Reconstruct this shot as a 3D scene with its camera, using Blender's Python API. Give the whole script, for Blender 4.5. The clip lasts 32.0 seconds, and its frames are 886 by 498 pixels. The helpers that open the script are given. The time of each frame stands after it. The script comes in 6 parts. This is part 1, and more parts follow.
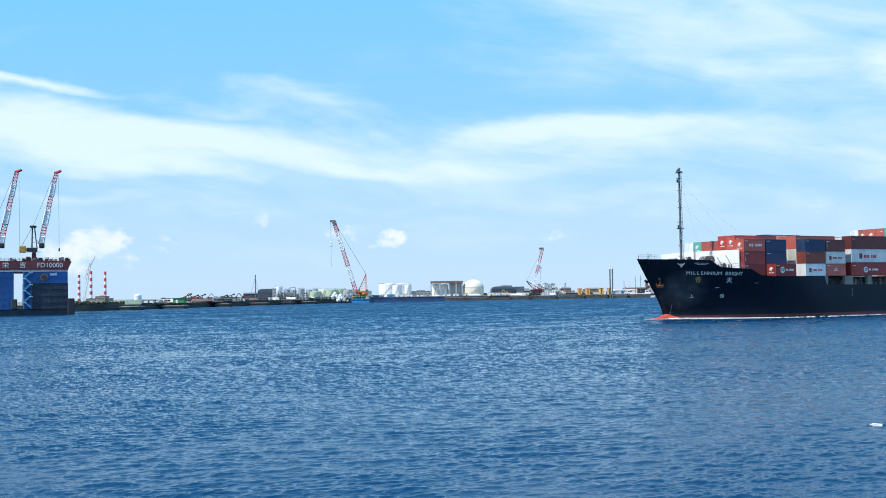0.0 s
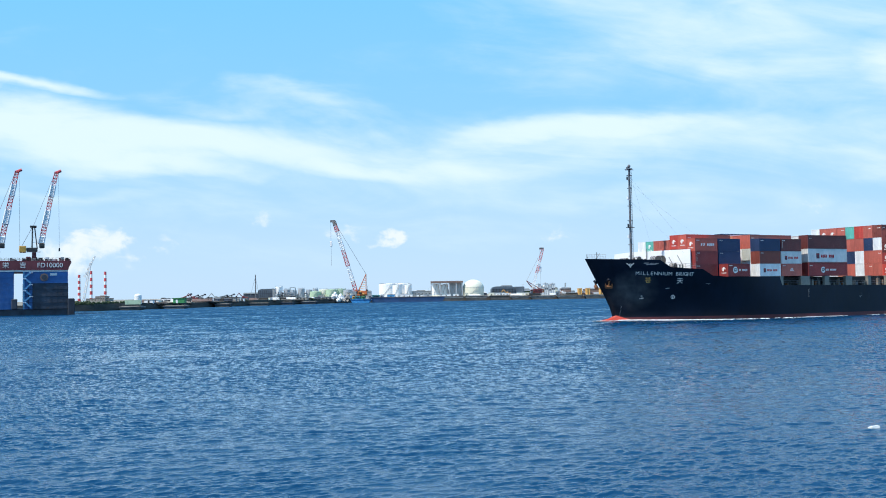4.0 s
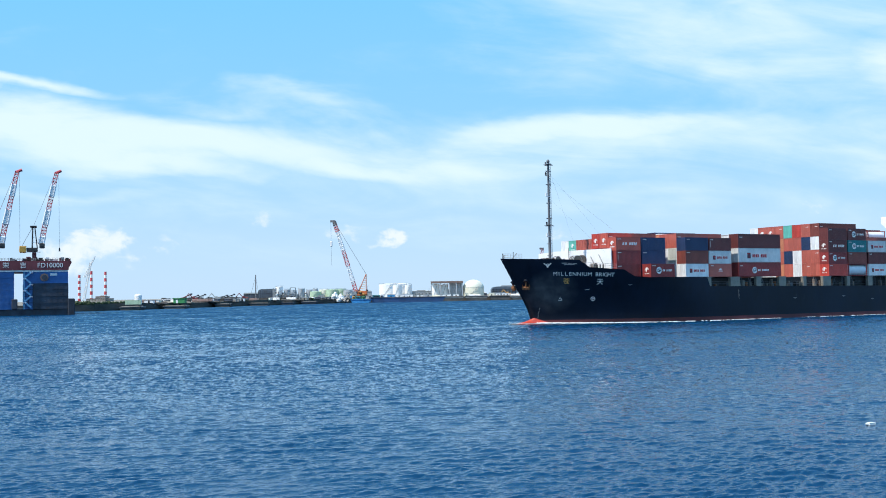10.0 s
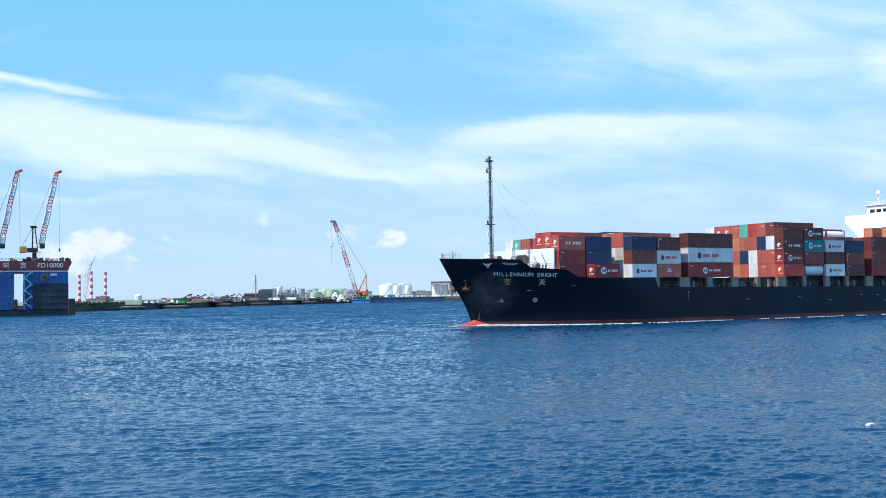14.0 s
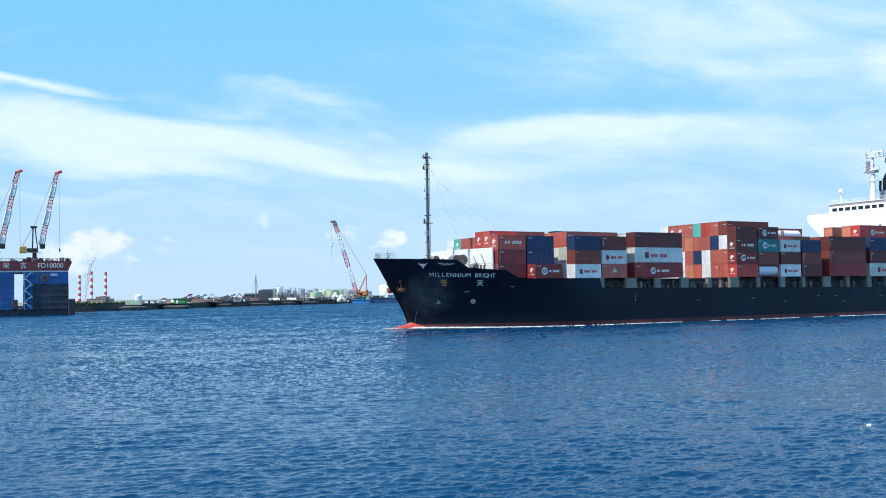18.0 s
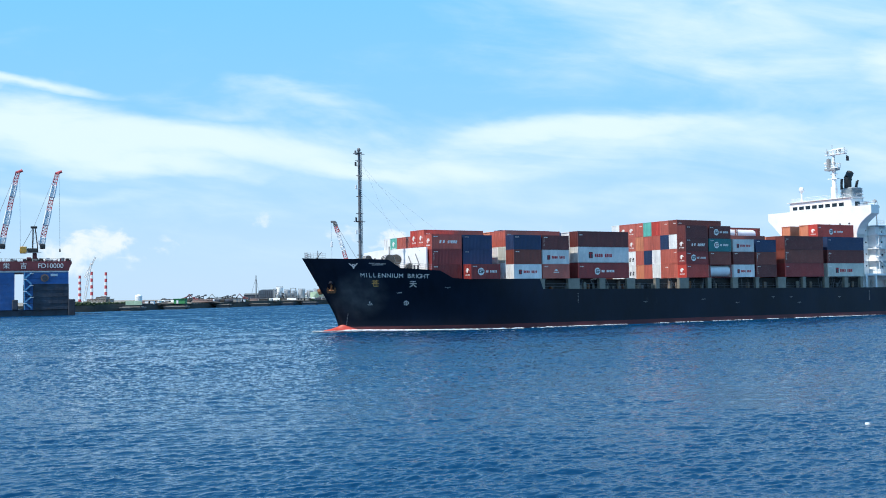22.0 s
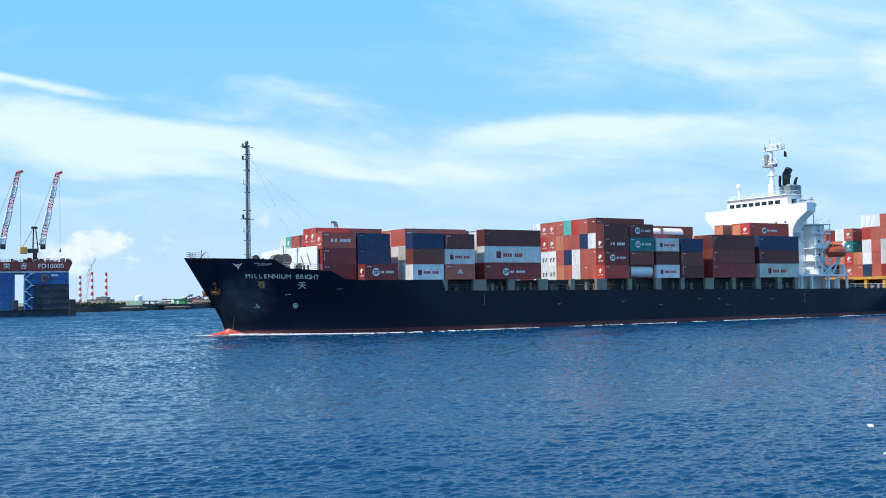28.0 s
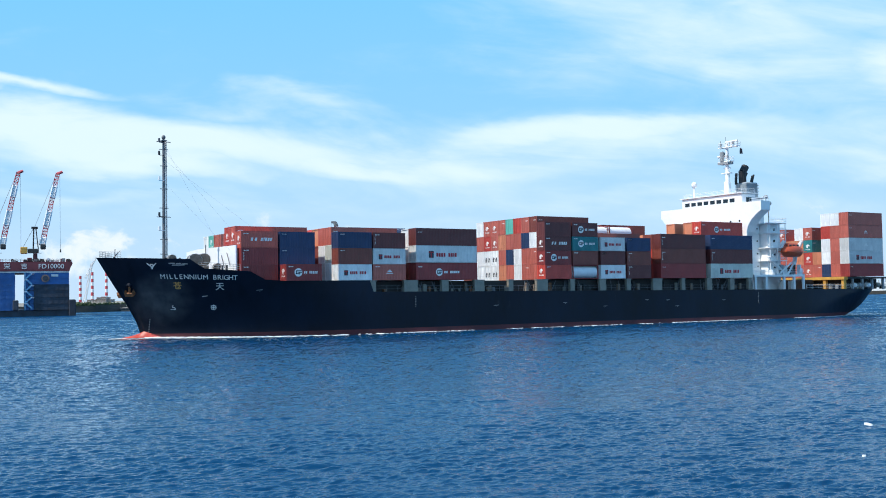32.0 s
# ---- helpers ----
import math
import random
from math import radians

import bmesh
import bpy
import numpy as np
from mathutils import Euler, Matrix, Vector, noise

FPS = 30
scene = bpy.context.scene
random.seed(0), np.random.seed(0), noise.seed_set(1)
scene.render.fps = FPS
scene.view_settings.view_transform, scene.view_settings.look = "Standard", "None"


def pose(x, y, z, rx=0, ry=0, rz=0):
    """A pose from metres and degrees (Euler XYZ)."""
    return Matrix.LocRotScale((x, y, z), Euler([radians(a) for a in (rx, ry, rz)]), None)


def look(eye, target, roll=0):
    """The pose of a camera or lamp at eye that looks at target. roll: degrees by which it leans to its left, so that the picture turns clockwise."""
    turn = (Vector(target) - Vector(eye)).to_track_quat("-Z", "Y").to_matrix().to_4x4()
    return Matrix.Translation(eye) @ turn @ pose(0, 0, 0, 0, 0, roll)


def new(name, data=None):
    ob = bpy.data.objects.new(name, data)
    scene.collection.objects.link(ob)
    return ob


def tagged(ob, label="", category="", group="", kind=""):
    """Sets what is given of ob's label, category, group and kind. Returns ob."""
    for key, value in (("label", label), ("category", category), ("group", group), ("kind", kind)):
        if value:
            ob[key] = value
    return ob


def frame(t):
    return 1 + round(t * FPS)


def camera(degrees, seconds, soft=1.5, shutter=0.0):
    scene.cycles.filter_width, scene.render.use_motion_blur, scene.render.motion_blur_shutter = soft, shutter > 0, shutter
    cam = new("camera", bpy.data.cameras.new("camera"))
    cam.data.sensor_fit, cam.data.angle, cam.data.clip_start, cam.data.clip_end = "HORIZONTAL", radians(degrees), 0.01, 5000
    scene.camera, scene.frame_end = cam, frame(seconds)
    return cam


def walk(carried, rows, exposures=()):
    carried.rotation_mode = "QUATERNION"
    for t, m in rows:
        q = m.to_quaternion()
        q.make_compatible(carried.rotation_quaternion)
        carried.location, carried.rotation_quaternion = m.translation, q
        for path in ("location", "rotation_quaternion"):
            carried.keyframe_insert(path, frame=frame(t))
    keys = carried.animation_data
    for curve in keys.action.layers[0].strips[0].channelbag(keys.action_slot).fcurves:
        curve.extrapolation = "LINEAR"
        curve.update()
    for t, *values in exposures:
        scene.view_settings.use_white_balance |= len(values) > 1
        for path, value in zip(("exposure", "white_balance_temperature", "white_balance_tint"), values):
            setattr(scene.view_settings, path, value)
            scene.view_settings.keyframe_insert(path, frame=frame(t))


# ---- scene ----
# ======== camera and its way ========
EYE = (0.0, 0.0, 6.09)
cam = camera(46.34, 32.0, soft=1.0)
walk(cam, [
    (0.0, look(EYE, (0.0, 100.0, 10.453), -0.924)),
    (12.0, look(EYE, (-0.028, 100.0, 10.470), -0.924)),
    (24.0, look(EYE, (-0.068, 100.0, 10.530), -0.924)),
    (32.0, look(EYE, (-0.109, 100.0, 10.562), -0.924)),
], exposures=[(0.0, 0.0), (32.0, 0.0)])

# ======== the ship's course ========
COURSE_X, COURSE_Y, HEADING = 53.915, 206.287, 3.6544
SPEED, GAIN, SWING = 3.3393, 0.002606, 0.001424
HALF = 13.7


def ship_pose(t):
    """The ship's pose: local x forward, y to port, z up from the waterline, amidships abreast of the stem foot."""
    way = SPEED * t + 0.5 * GAIN * t * t
    mid, turn = HEADING + SWING * t / 2, HEADING + SWING * t
    m = Matrix.Translation((COURSE_X + way * math.cos(mid), COURSE_Y + way * math.sin(mid), 0))
    return m @ Matrix.Rotation(turn, 4, "Z") @ Matrix.Translation((0, -HALF, 0))


KEY_TIMES = [0, 4, 8, 12, 16, 20, 24, 28, 32]
SAILING = []          # things that sail with the ship: (object, pose aboard)


def aboard(ob, m):
    """Puts a thing aboard the ship at the pose m in the ship's space."""
    ob.matrix_basis = ship_pose(0) @ m
    SAILING.append((ob, m))
    return ob


# ======== world, sun ========
SUN_AZ, SUN_EL = radians(-122.5), radians(56.0)      # azimuth from +y towards +x
world = bpy.data.worlds.new("sky")
scene.world = world
world.use_nodes = True
wt = world.node_tree
wt.nodes.clear()


def wnode(kind, **kw):
    n = wt.nodes.new(kind)
    for k, v in kw.items():
        if k == "ins":
            for i, val in v.items():
                n.inputs[i].default_value = val
        elif k == "op":
            n.operation = v
    return n


def wmath(op, a, b=None, clamp=False):
    n = wt.nodes.new("ShaderNodeMath")
    n.operation, n.use_clamp = op, clamp
    for i, s in enumerate((a, b)):
        if s is None:
            continue
        if isinstance(s, (int, float)):
            n.inputs[i].default_value = s
        else:
            wt.links.new(s, n.inputs[i])
    return n.outputs[0]


def wmix(fac, a, b, blend="MIX"):
    n = wt.nodes.new("ShaderNodeMix")
    n.data_type, n.blend_type = "RGBA", blend
    for i, s in ((0, fac), (6, a), (7, b)):
        if isinstance(s, (int, float, tuple)):
            n.inputs[i].default_value = s
        else:
            wt.links.new(s, n.inputs[i])
    return n.outputs[2]


def wnoise(vec, scale, detail=6, rough=0.55, distort=0.0):
    n = wt.nodes.new("ShaderNodeTexNoise")
    n.inputs["Scale"].default_value, n.inputs["Detail"].default_value = scale, detail
    n.inputs["Roughness"].default_value, n.inputs["Distortion"].default_value = rough, distort
    wt.links.new(vec, n.inputs["Vector"])
    return n.outputs[0]


def wrange(x, a, b, c=0.0, d=1.0):
    n = wt.nodes.new("ShaderNodeMapRange")
    n.interpolation_type = "SMOOTHSTEP"
    for i, v in enumerate((a, b, c, d)):
        n.inputs[i + 1].default_value = v
    wt.links.new(x, n.inputs[0])
    return n.outputs[0]


def wmap(vec, loc, rot, scl):
    n = wt.nodes.new("ShaderNodeMapping")
    n.vector_type = "TEXTURE"
    n.inputs[1].default_value, n.inputs[2].default_value, n.inputs[3].default_value = loc, (0, 0, radians(rot)), scl
    wt.links.new(vec, n.inputs[0])
    return n.outputs[0]


def wblob(vec, x, y, rx, ry, rot=0.0):
    g = wt.nodes.new("ShaderNodeTexGradient")
    g.gradient_type = "SPHERICAL"
    wt.links.new(wmap(vec, (x, y, 0), rot, (rx, ry, 1)), g.inputs[0])
    return g.outputs["Fac"]


sky = wt.nodes.new("ShaderNodeTexSky")
sky.sky_type, sky.sun_disc = "NISHITA", False
sky.sun_elevation, sky.sun_rotation = SUN_EL, SUN_AZ
sky.air_density, sky.dust_density, sky.ozone_density = 1.0, 0.6, 2.0
tc = wt.nodes.new("ShaderNodeTexCoord")
sep = wt.nodes.new("ShaderNodeSeparateXYZ")
wt.links.new(tc.outputs["Generated"], sep.inputs[0])
ahead = wmath("ADD", wmath("ABSOLUTE", sep.outputs[1]), 0.05)
comb = wt.nodes.new("ShaderNodeCombineXYZ")
wt.links.new(wmath("DIVIDE", sep.outputs[0], ahead), comb.inputs[0])
rise = wmath("DIVIDE", sep.outputs[2], ahead)
wt.links.new(rise, comb.inputs[1])
flat = comb.outputs[0]
def wwarp(vec, scale, stretch, amount):
    """The same coordinates, shoved about by noise, so that banks get ragged edges."""
    n = wt.nodes.new("ShaderNodeTexNoise")
    n.inputs["Scale"].default_value, n.inputs["Detail"].default_value = scale, 5
    wt.links.new(wmap(vec, (0.17, 0.43, 0), -9, stretch), n.inputs["Vector"])
    a = wt.nodes.new("ShaderNodeVectorMath")
    a.operation, a.inputs[1].default_value = "SUBTRACT", (0.5, 0.5, 0.5)
    wt.links.new(n.outputs[1], a.inputs[0])
    b = wt.nodes.new("ShaderNodeVectorMath")
    b.operation, b.inputs[1].default_value = "MULTIPLY", amount
    wt.links.new(a.outputs[0], b.inputs[0])
    c = wt.nodes.new("ShaderNodeVectorMath")
    wt.links.new(vec, c.inputs[0])
    wt.links.new(b.outputs[0], c.inputs[1])
    return c.outputs[0]


ragged = wwarp(flat, 1.0, (0.16, 0.05, 1), (0.22, 0.075, 0))
curl = wwarp(flat, 1.0, (0.020, 0.014, 1), (0.046, 0.030, 0))
# cirrus: streaks drawn out along the wind, in a few broad banks
streak = wnoise(wmap(flat, (0.0, 0.0, 0), -7, (0.30, 0.10, 1)), 1.0, 9, 0.58, 0.8)
fine = wnoise(wmap(flat, (0.3, 0.1, 0), -8, (0.12, 0.045, 1)), 1.0, 8, 0.60, 0.6)
mid = wnoise(wmap(flat, (0.7, 0.4, 0), -6, (0.20, 0.045, 1)), 1.0, 8, 0.58, 1.0)
wisp = wmath("ADD", wmath("MULTIPLY", streak, 0.42), wmath("ADD", wmath("MULTIPLY", fine, 0.22), wmath("MULTIPLY", mid, 0.36)))
banks = None
BANKS = [(-0.25, 0.146, 0.36, 0.042, -5.5, 1.35), (-0.40, 0.160, 0.20, 0.036, -3, 1.3), (-0.41, 0.199, 0.12, 0.012, -2, 1.1), (-0.10, 0.122, 0.22, 0.028, -8, 1.15),
         (-0.16, 0.176, 0.17, 0.018, -7, 0.55), (0.14, 0.141, 0.22, 0.024, 3, 1.15), (0.05, 0.112, 0.30, 0.030, 0, 0.8), (0.30, 0.215, 0.34, 0.085, -6, 0.72), (0.41, 0.205, 0.13, 0.055, -16, 1.0),
         (0.26, 0.260, 0.22, 0.04, 6, 0.7), (0.40, 0.125, 0.2, 0.04, 0, 0.75), (0.18, 0.085, 0.4, 0.035, 0, 0.6), (-0.20, 0.085, 0.3, 0.03, 0, 0.4),
         (0.05, 0.105, 0.65, 0.065, -3, 0.55), (0.22, 0.135, 0.42, 0.05, 3, 0.85), (0.32, 0.24, 0.40, 0.10, -10, 0.75), (-0.27, 0.126, 0.20, 0.022, -6, 1.05), (-0.34, 0.095, 0.14, 0.018, -3, 0.5)]
for x, y, rx, ry, rot, k in BANKS:
    b = wmath("MULTIPLY", wblob(ragged, x, y, rx, ry, rot), k)
    banks = b if banks is None else wmath("MAXIMUM", banks, b)
elsewhere = wmath("MULTIPLY", wrange(rise, 0.30, 0.7), 0.12)
bank_all = wmath("MAXIMUM", banks, elsewhere)
cirrus = wmath("MULTIPLY", wrange(wmath("ADD", wisp, wmath("MULTIPLY", bank_all, 0.46)), 0.50, 1.0), 1.0, clamp=True)
# cumulus heads low over the land
puff = wnoise(wmap(flat, (0.1, 0.2, 0), 0, (0.030, 0.022, 1)), 1.0, 8, 0.62, 0.4)
heads = None
for x, y, rx, ry, k in [(-0.318, 0.052, 0.045, 0.024, 1.1), (-0.345, 0.040, 0.050, 0.026, 1.0), (-0.375, 0.034, 0.050, 0.020, 0.9), (-0.295, 0.040, 0.040, 0.016, 0.6), (-0.045, 0.051, 0.018, 0.011, 0.78), (-0.060, 0.045, 0.032, 0.010, 0.62),
                        (-0.175, 0.071, 0.030, 0.012, 0.42), (-0.252, 0.046, 0.028, 0.018, 0.58), (0.105, 0.052, 0.026, 0.014, 0.5), (0.34, 0.075, 0.03, 0.014, 0.5), (-0.09, 0.058, 0.03, 0.012, 0.5)]:
    b = wmath("MULTIPLY", wblob(curl, x, y, rx, ry), k)
    heads = b if heads is None else wmath("MAXIMUM", heads, b)
cumulus = wrange(wmath("ADD", wmath("MULTIPLY", heads, 0.8), wmath("MULTIPLY", wmath("SUBTRACT", puff, 0.5), 1.0)), 0.20, 0.60)
SKY_STRENGTH = 0.12
ramp = wt.nodes.new("ShaderNodeValToRGB")
wt.links.new(wmath("MULTIPLY", rise, 0.5), ramp.inputs[0])
e = ramp.color_ramp.elements
e[0].position, e[0].color = 0.0, (4.9, 6.8, 8.9, 1)
e[1].position, e[1].color = 0.9, (1.2, 3.4, 7.4, 1)
for pos, c in ((0.03, (4.3, 6.5, 8.9, 1)), (0.075, (2.6, 5.8, 9.0, 1)), (0.14, (1.9, 5.6, 9.2, 1)), (0.3, (1.9, 5.4, 9.6, 1))):
    el = e.new(pos)
    el.color = c
clear = wmix(0.88, wmix(1.0, sky.outputs[0], (0.9, 1.0, 1.2, 1), "MULTIPLY"), ramp.outputs[0])
clouded = wmix(wmath("MULTIPLY", cirrus, 0.92), clear, (6.9, 8.35, 9.0, 1))
billow = wmix(wrange(puff, 0.38, 0.62), (6.3, 7.6, 8.7, 1), (7.7, 8.35, 8.8, 1))
clouded = wmix(wmath("MULTIPLY", cumulus, 0.88), clouded, billow)
bg = wt.nodes.new("ShaderNodeBackground")
bg.inputs[1].default_value = SKY_STRENGTH
wt.links.new(clouded, bg.inputs[0])
wo = wt.nodes.new("ShaderNodeOutputWorld")
wt.links.new(bg.outputs[0], wo.inputs[0])

sun = new("sun", bpy.data.lights.new("sun", "SUN"))
sun.data.energy, sun.data.angle, sun.data.color = 5.0, radians(0.53), (1.0, 0.95, 0.87)
sun.matrix_basis = look((math.sin(SUN_AZ) * 500 * math.cos(SUN_EL), math.cos(SUN_AZ) * 500 * math.cos(SUN_EL), 500 * math.sin(SUN_EL)), (0, 0, 0))


# ======== materials ========
def surface(name, col, rough=0.55, metal=0.0, var=0.25, scale=0.5, stretch=(1, 1, 1), wear=None, amount=0.0, bump=0.0, grain=30.0, spread=0.0, gloss=0.5):
    """Paint, metal, stone: colour varied at two scales, patches of wear, fine relief; spread varies it from object to object."""
    m = bpy.data.materials.new(name)
    m.use_nodes = True
    t = m.node_tree
    p = t.nodes["Principled BSDF"]
    co = t.nodes.new("ShaderNodeTexCoord")
    mp = t.nodes.new("ShaderNodeMapping")
    mp.inputs[3].default_value = stretch
    t.links.new(co.outputs["Object"], mp.inputs[0])

    def noise_tex(s, d, r):
        n = t.nodes.new("ShaderNodeTexNoise")
        n.inputs["Scale"].default_value, n.inputs["Detail"].default_value, n.inputs["Roughness"].default_value = s, d, r
        t.links.new(mp.outputs[0], n.inputs["Vector"])
        return n.outputs[0]

    def remap(x, a, b, c, d):
        n = t.nodes.new("ShaderNodeMapRange")
        for i, v in enumerate((a, b, c, d)):
            n.inputs[i + 1].default_value = v
        t.links.new(x, n.inputs[0])
        return n.outputs[0]

    def mix(f, a, b, blend="MIX"):
        n = t.nodes.new("ShaderNodeMix")
        n.data_type, n.blend_type = "RGBA", blend
        for i, s in ((0, f), (6, a), (7, b)):
            if isinstance(s, (int, float, tuple)):
                n.inputs[i].default_value = s
            else:
                t.links.new(s, n.inputs[i])
        return n.outputs[2]

    big, small = noise_tex(scale, 5, 0.6), noise_tex(scale * 9, 4, 0.6)
    shade = t.nodes.new("ShaderNodeMath")
    shade.operation = "ADD"
    t.links.new(remap(big, 0.3, 0.7, 1 - var, 1 + var * 0.6), shade.inputs[0])
    t.links.new(remap(small, 0.3, 0.7, -var * 0.3, var * 0.3), shade.inputs[1])
    grey = t.nodes.new("ShaderNodeCombineColor")
    for i in range(3):
        t.links.new(shade.outputs[0], grey.inputs[i])
    out = mix(1.0, (*col, 1), grey.outputs[0], "MULTIPLY")
    if spread:
        info = t.nodes.new("ShaderNodeObjectInfo")
        g2 = t.nodes.new("ShaderNodeCombineColor")
        r = remap(info.outputs["Random"], 0, 1, 1 - spread, 1 + spread)
        for i in range(3):
            t.links.new(r, g2.inputs[i])
        out = mix(1.0, out, g2.outputs[0], "MULTIPLY")
    if wear:
        w = noise_tex(scale * 3.3, 8, 0.7)
        out = mix(remap(w, 0.74 - 0.4 * amount, 0.80 - 0.25 * amount, 0, 1), out, (*wear, 1))
    t.links.new(out, p.inputs["Base Color"])
    t.links.new(remap(small, 0.25, 0.75, max(rough - 0.12, 0.02), min(rough + 0.12, 1)), p.inputs["Roughness"])
    p.inputs["Metallic"].default_value = metal
    p.inputs["Specular IOR Level"].default_value = gloss
    if bump:
        bp = t.nodes.new("ShaderNodeBump")
        bp.inputs["Strength"].default_value, bp.inputs["Distance"].default_value = bump, 0.02
        t.links.new(noise_tex(grain, 4, 0.6), bp.inputs["Height"])
        t.links.new(bp.outputs[0], p.inputs["Normal"])
    return m


RUST = (0.16, 0.06, 0.03)
M = {
    "hull": surface("hull_paint", (0.0044, 0.0100, 0.0225), 0.40, gloss=0.22, var=0.55, scale=0.10, stretch=(1, 1, 0.5), wear=(0.022, 0.026, 0.034), amount=0.2, bump=0.6, grain=0.5),
    "boot": surface("boot_top_red", (0.10, 0.015, 0.020), 0.5, var=0.35, scale=0.3, wear=(0.16, 0.05, 0.04), amount=0.3),
    "bulb": surface("bulb_red", (0.55, 0.06, 0.035), 0.45, var=0.25, scale=0.5),
    "white": surface("white_paint", (0.86, 0.87, 0.86), 0.45, var=0.08, scale=0.4, wear=(0.55, 0.42, 0.33), amount=0.04),
    "deckgreen": surface("deck_paint", (0.16, 0.07, 0.05), 0.7, var=0.3, scale=0.4, wear=RUST, amount=0.2),
    "coaming": surface("coaming_grey", (0.03, 0.027, 0.024), 0.7, var=0.4, scale=0.6, wear=RUST, amount=0.3),
    "beige": surface("beige_paint", (0.27, 0.245, 0.20), 0.6, var=0.25, scale=0.7, wear=RUST, amount=0.15),
    "ochre": surface("ochre_paint", (0.62, 0.33, 0.06), 0.6, var=0.25, scale=0.7, wear=RUST, amount=0.15),
    "steel": surface("dark_steel", (0.06, 0.06, 0.062), 0.5, 0.6, var=0.35, scale=1.5),
    "grey": surface("grey_paint", (0.30, 0.32, 0.33), 0.5, var=0.2, scale=0.8),
    "funnel": surface("funnel_grey", (0.30, 0.34, 0.36), 0.5, var=0.3, scale=0.8),
    "mast": surface("mast_grey", (0.15, 0.155, 0.165), 0.5, var=0.3, scale=0.8),
    "black": surface("black_paint", (0.012, 0.012, 0.013), 0.5, var=0.3, scale=1.0),
    "winch": surface("winch_brown", (0.24, 0.18, 0.135), 0.6, 0.2, var=0.4, scale=2.0),
    "lifeboat": surface("lifeboat_orange", (0.50, 0.085, 0.03), 0.4, var=0.15, scale=1.0),
    "rust": surface("rusty_iron", (0.25, 0.10, 0.04), 0.8, var=0.5, scale=3.0),
    "glass": surface("dark_glass", (0.015, 0.02, 0.025), 0.08, var=0.1, scale=1.0),
    "letter": surface("letter_white", (0.84, 0.83, 0.80), 0.6, var=0.15, scale=2.0),
    "redmark": surface("mark_red", (0.50, 0.04, 0.05), 0.6, var=0.15, scale=2.0),
    "darkmark": surface("mark_dark", (0.05, 0.05, 0.06), 0.6, var=0.15, scale=2.0),
    "foam": surface("foam_white", (0.82, 0.85, 0.86), 0.9, var=0.1, scale=3.0),
    "dockblue": surface("dock_blue", (0.035, 0.14, 0.38), 0.6, var=0.35, scale=0.12, wear=(0.05, 0.05, 0.06), amount=0.25),
    "dockdark": surface("dock_dark", (0.040, 0.052, 0.075), 0.75, var=0.5, scale=0.2, wear=(0.07, 0.045, 0.035), amount=0.4),
    "dockred": surface("dock_red", (0.17, 0.034, 0.042), 0.6, var=0.3, scale=0.2, wear=(0.12, 0.05, 0.04), amount=0.3),
    "dockcyan": surface("stair_blue", (0.10, 0.32, 0.55), 0.6, var=0.3, scale=0.8),
    "cranered": surface("crane_red", (0.58, 0.075, 0.085), 0.5, var=0.2, scale=0.4),
    "cranewhite": surface("crane_white", (0.86, 0.86, 0.86), 0.5, var=0.12, scale=0.4),
    "craneorange": surface("crane_orange", (0.60, 0.16, 0.05), 0.5, var=0.2, scale=0.4),
    "yellow": surface("yellow_paint", (0.82, 0.44, 0.12), 0.55, var=0.2, scale=0.5),
    "slate": surface("slate_sheet", (0.085, 0.115, 0.15), 0.7, var=0.3, scale=0.15, stretch=(1, 1, 2)),
    "quay": surface("quay_concrete", (0.085, 0.074, 0.060), 0.9, var=0.5, scale=0.08, stretch=(1, 1, 3), wear=(0.05, 0.045, 0.04), amount=0.5, bump=0.4, grain=2.0),
    "bargegrey": surface("barge_grey", (0.34, 0.315, 0.28), 0.8, var=0.4, scale=0.15, stretch=(1, 1, 3), wear=(0.06, 0.05, 0.045), amount=0.45),
    "bargehull": surface("barge_side_dark", (0.10, 0.097, 0.092), 0.8, var=0.5, scale=0.2, stretch=(1, 1, 3), wear=(0.03, 0.028, 0.026), amount=0.5),
    "sand": surface("fill_ground", (0.26, 0.235, 0.19), 0.95, var=0.4, scale=0.03, wear=(0.12, 0.115, 0.09), amount=0.4),
    "tank": surface("tank_white", (0.90, 0.90, 0.88), 0.5, var=0.1, scale=0.1),
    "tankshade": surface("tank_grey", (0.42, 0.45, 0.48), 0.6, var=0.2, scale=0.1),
    "cream": surface("dome_cream", (0.80, 0.77, 0.62), 0.6, var=0.12, scale=0.1),
    "roofbrown": surface("roof_brown", (0.22, 0.15, 0.13), 0.8, var=0.3, scale=0.1),
    "bargeblue": surface("barge_blue", (0.04, 0.27, 0.58), 0.6, var=0.35, scale=0.2, wear=RUST, amount=0.15),
    "bargenavy": surface("barge_navy", (0.025, 0.075, 0.19), 0.6, var=0.35, scale=0.2, wear=RUST, amount=0.15),
    "greenbox": surface("green_paint", (0.06, 0.30, 0.10), 0.6, var=0.25, scale=0.5),
    "palegreen": surface("pale_green_sheet", (0.45, 0.60, 0.42), 0.7, var=0.2, scale=0.2),
    "scrub": surface("scrub_green", (0.05, 0.075, 0.03), 0.95, var=0.5, scale=0.4),
    "polystyrene": surface("polystyrene_white", (0.82, 0.82, 0.78), 0.8, var=0.1, scale=6.0, bump=0.3, grain=60.0),
}


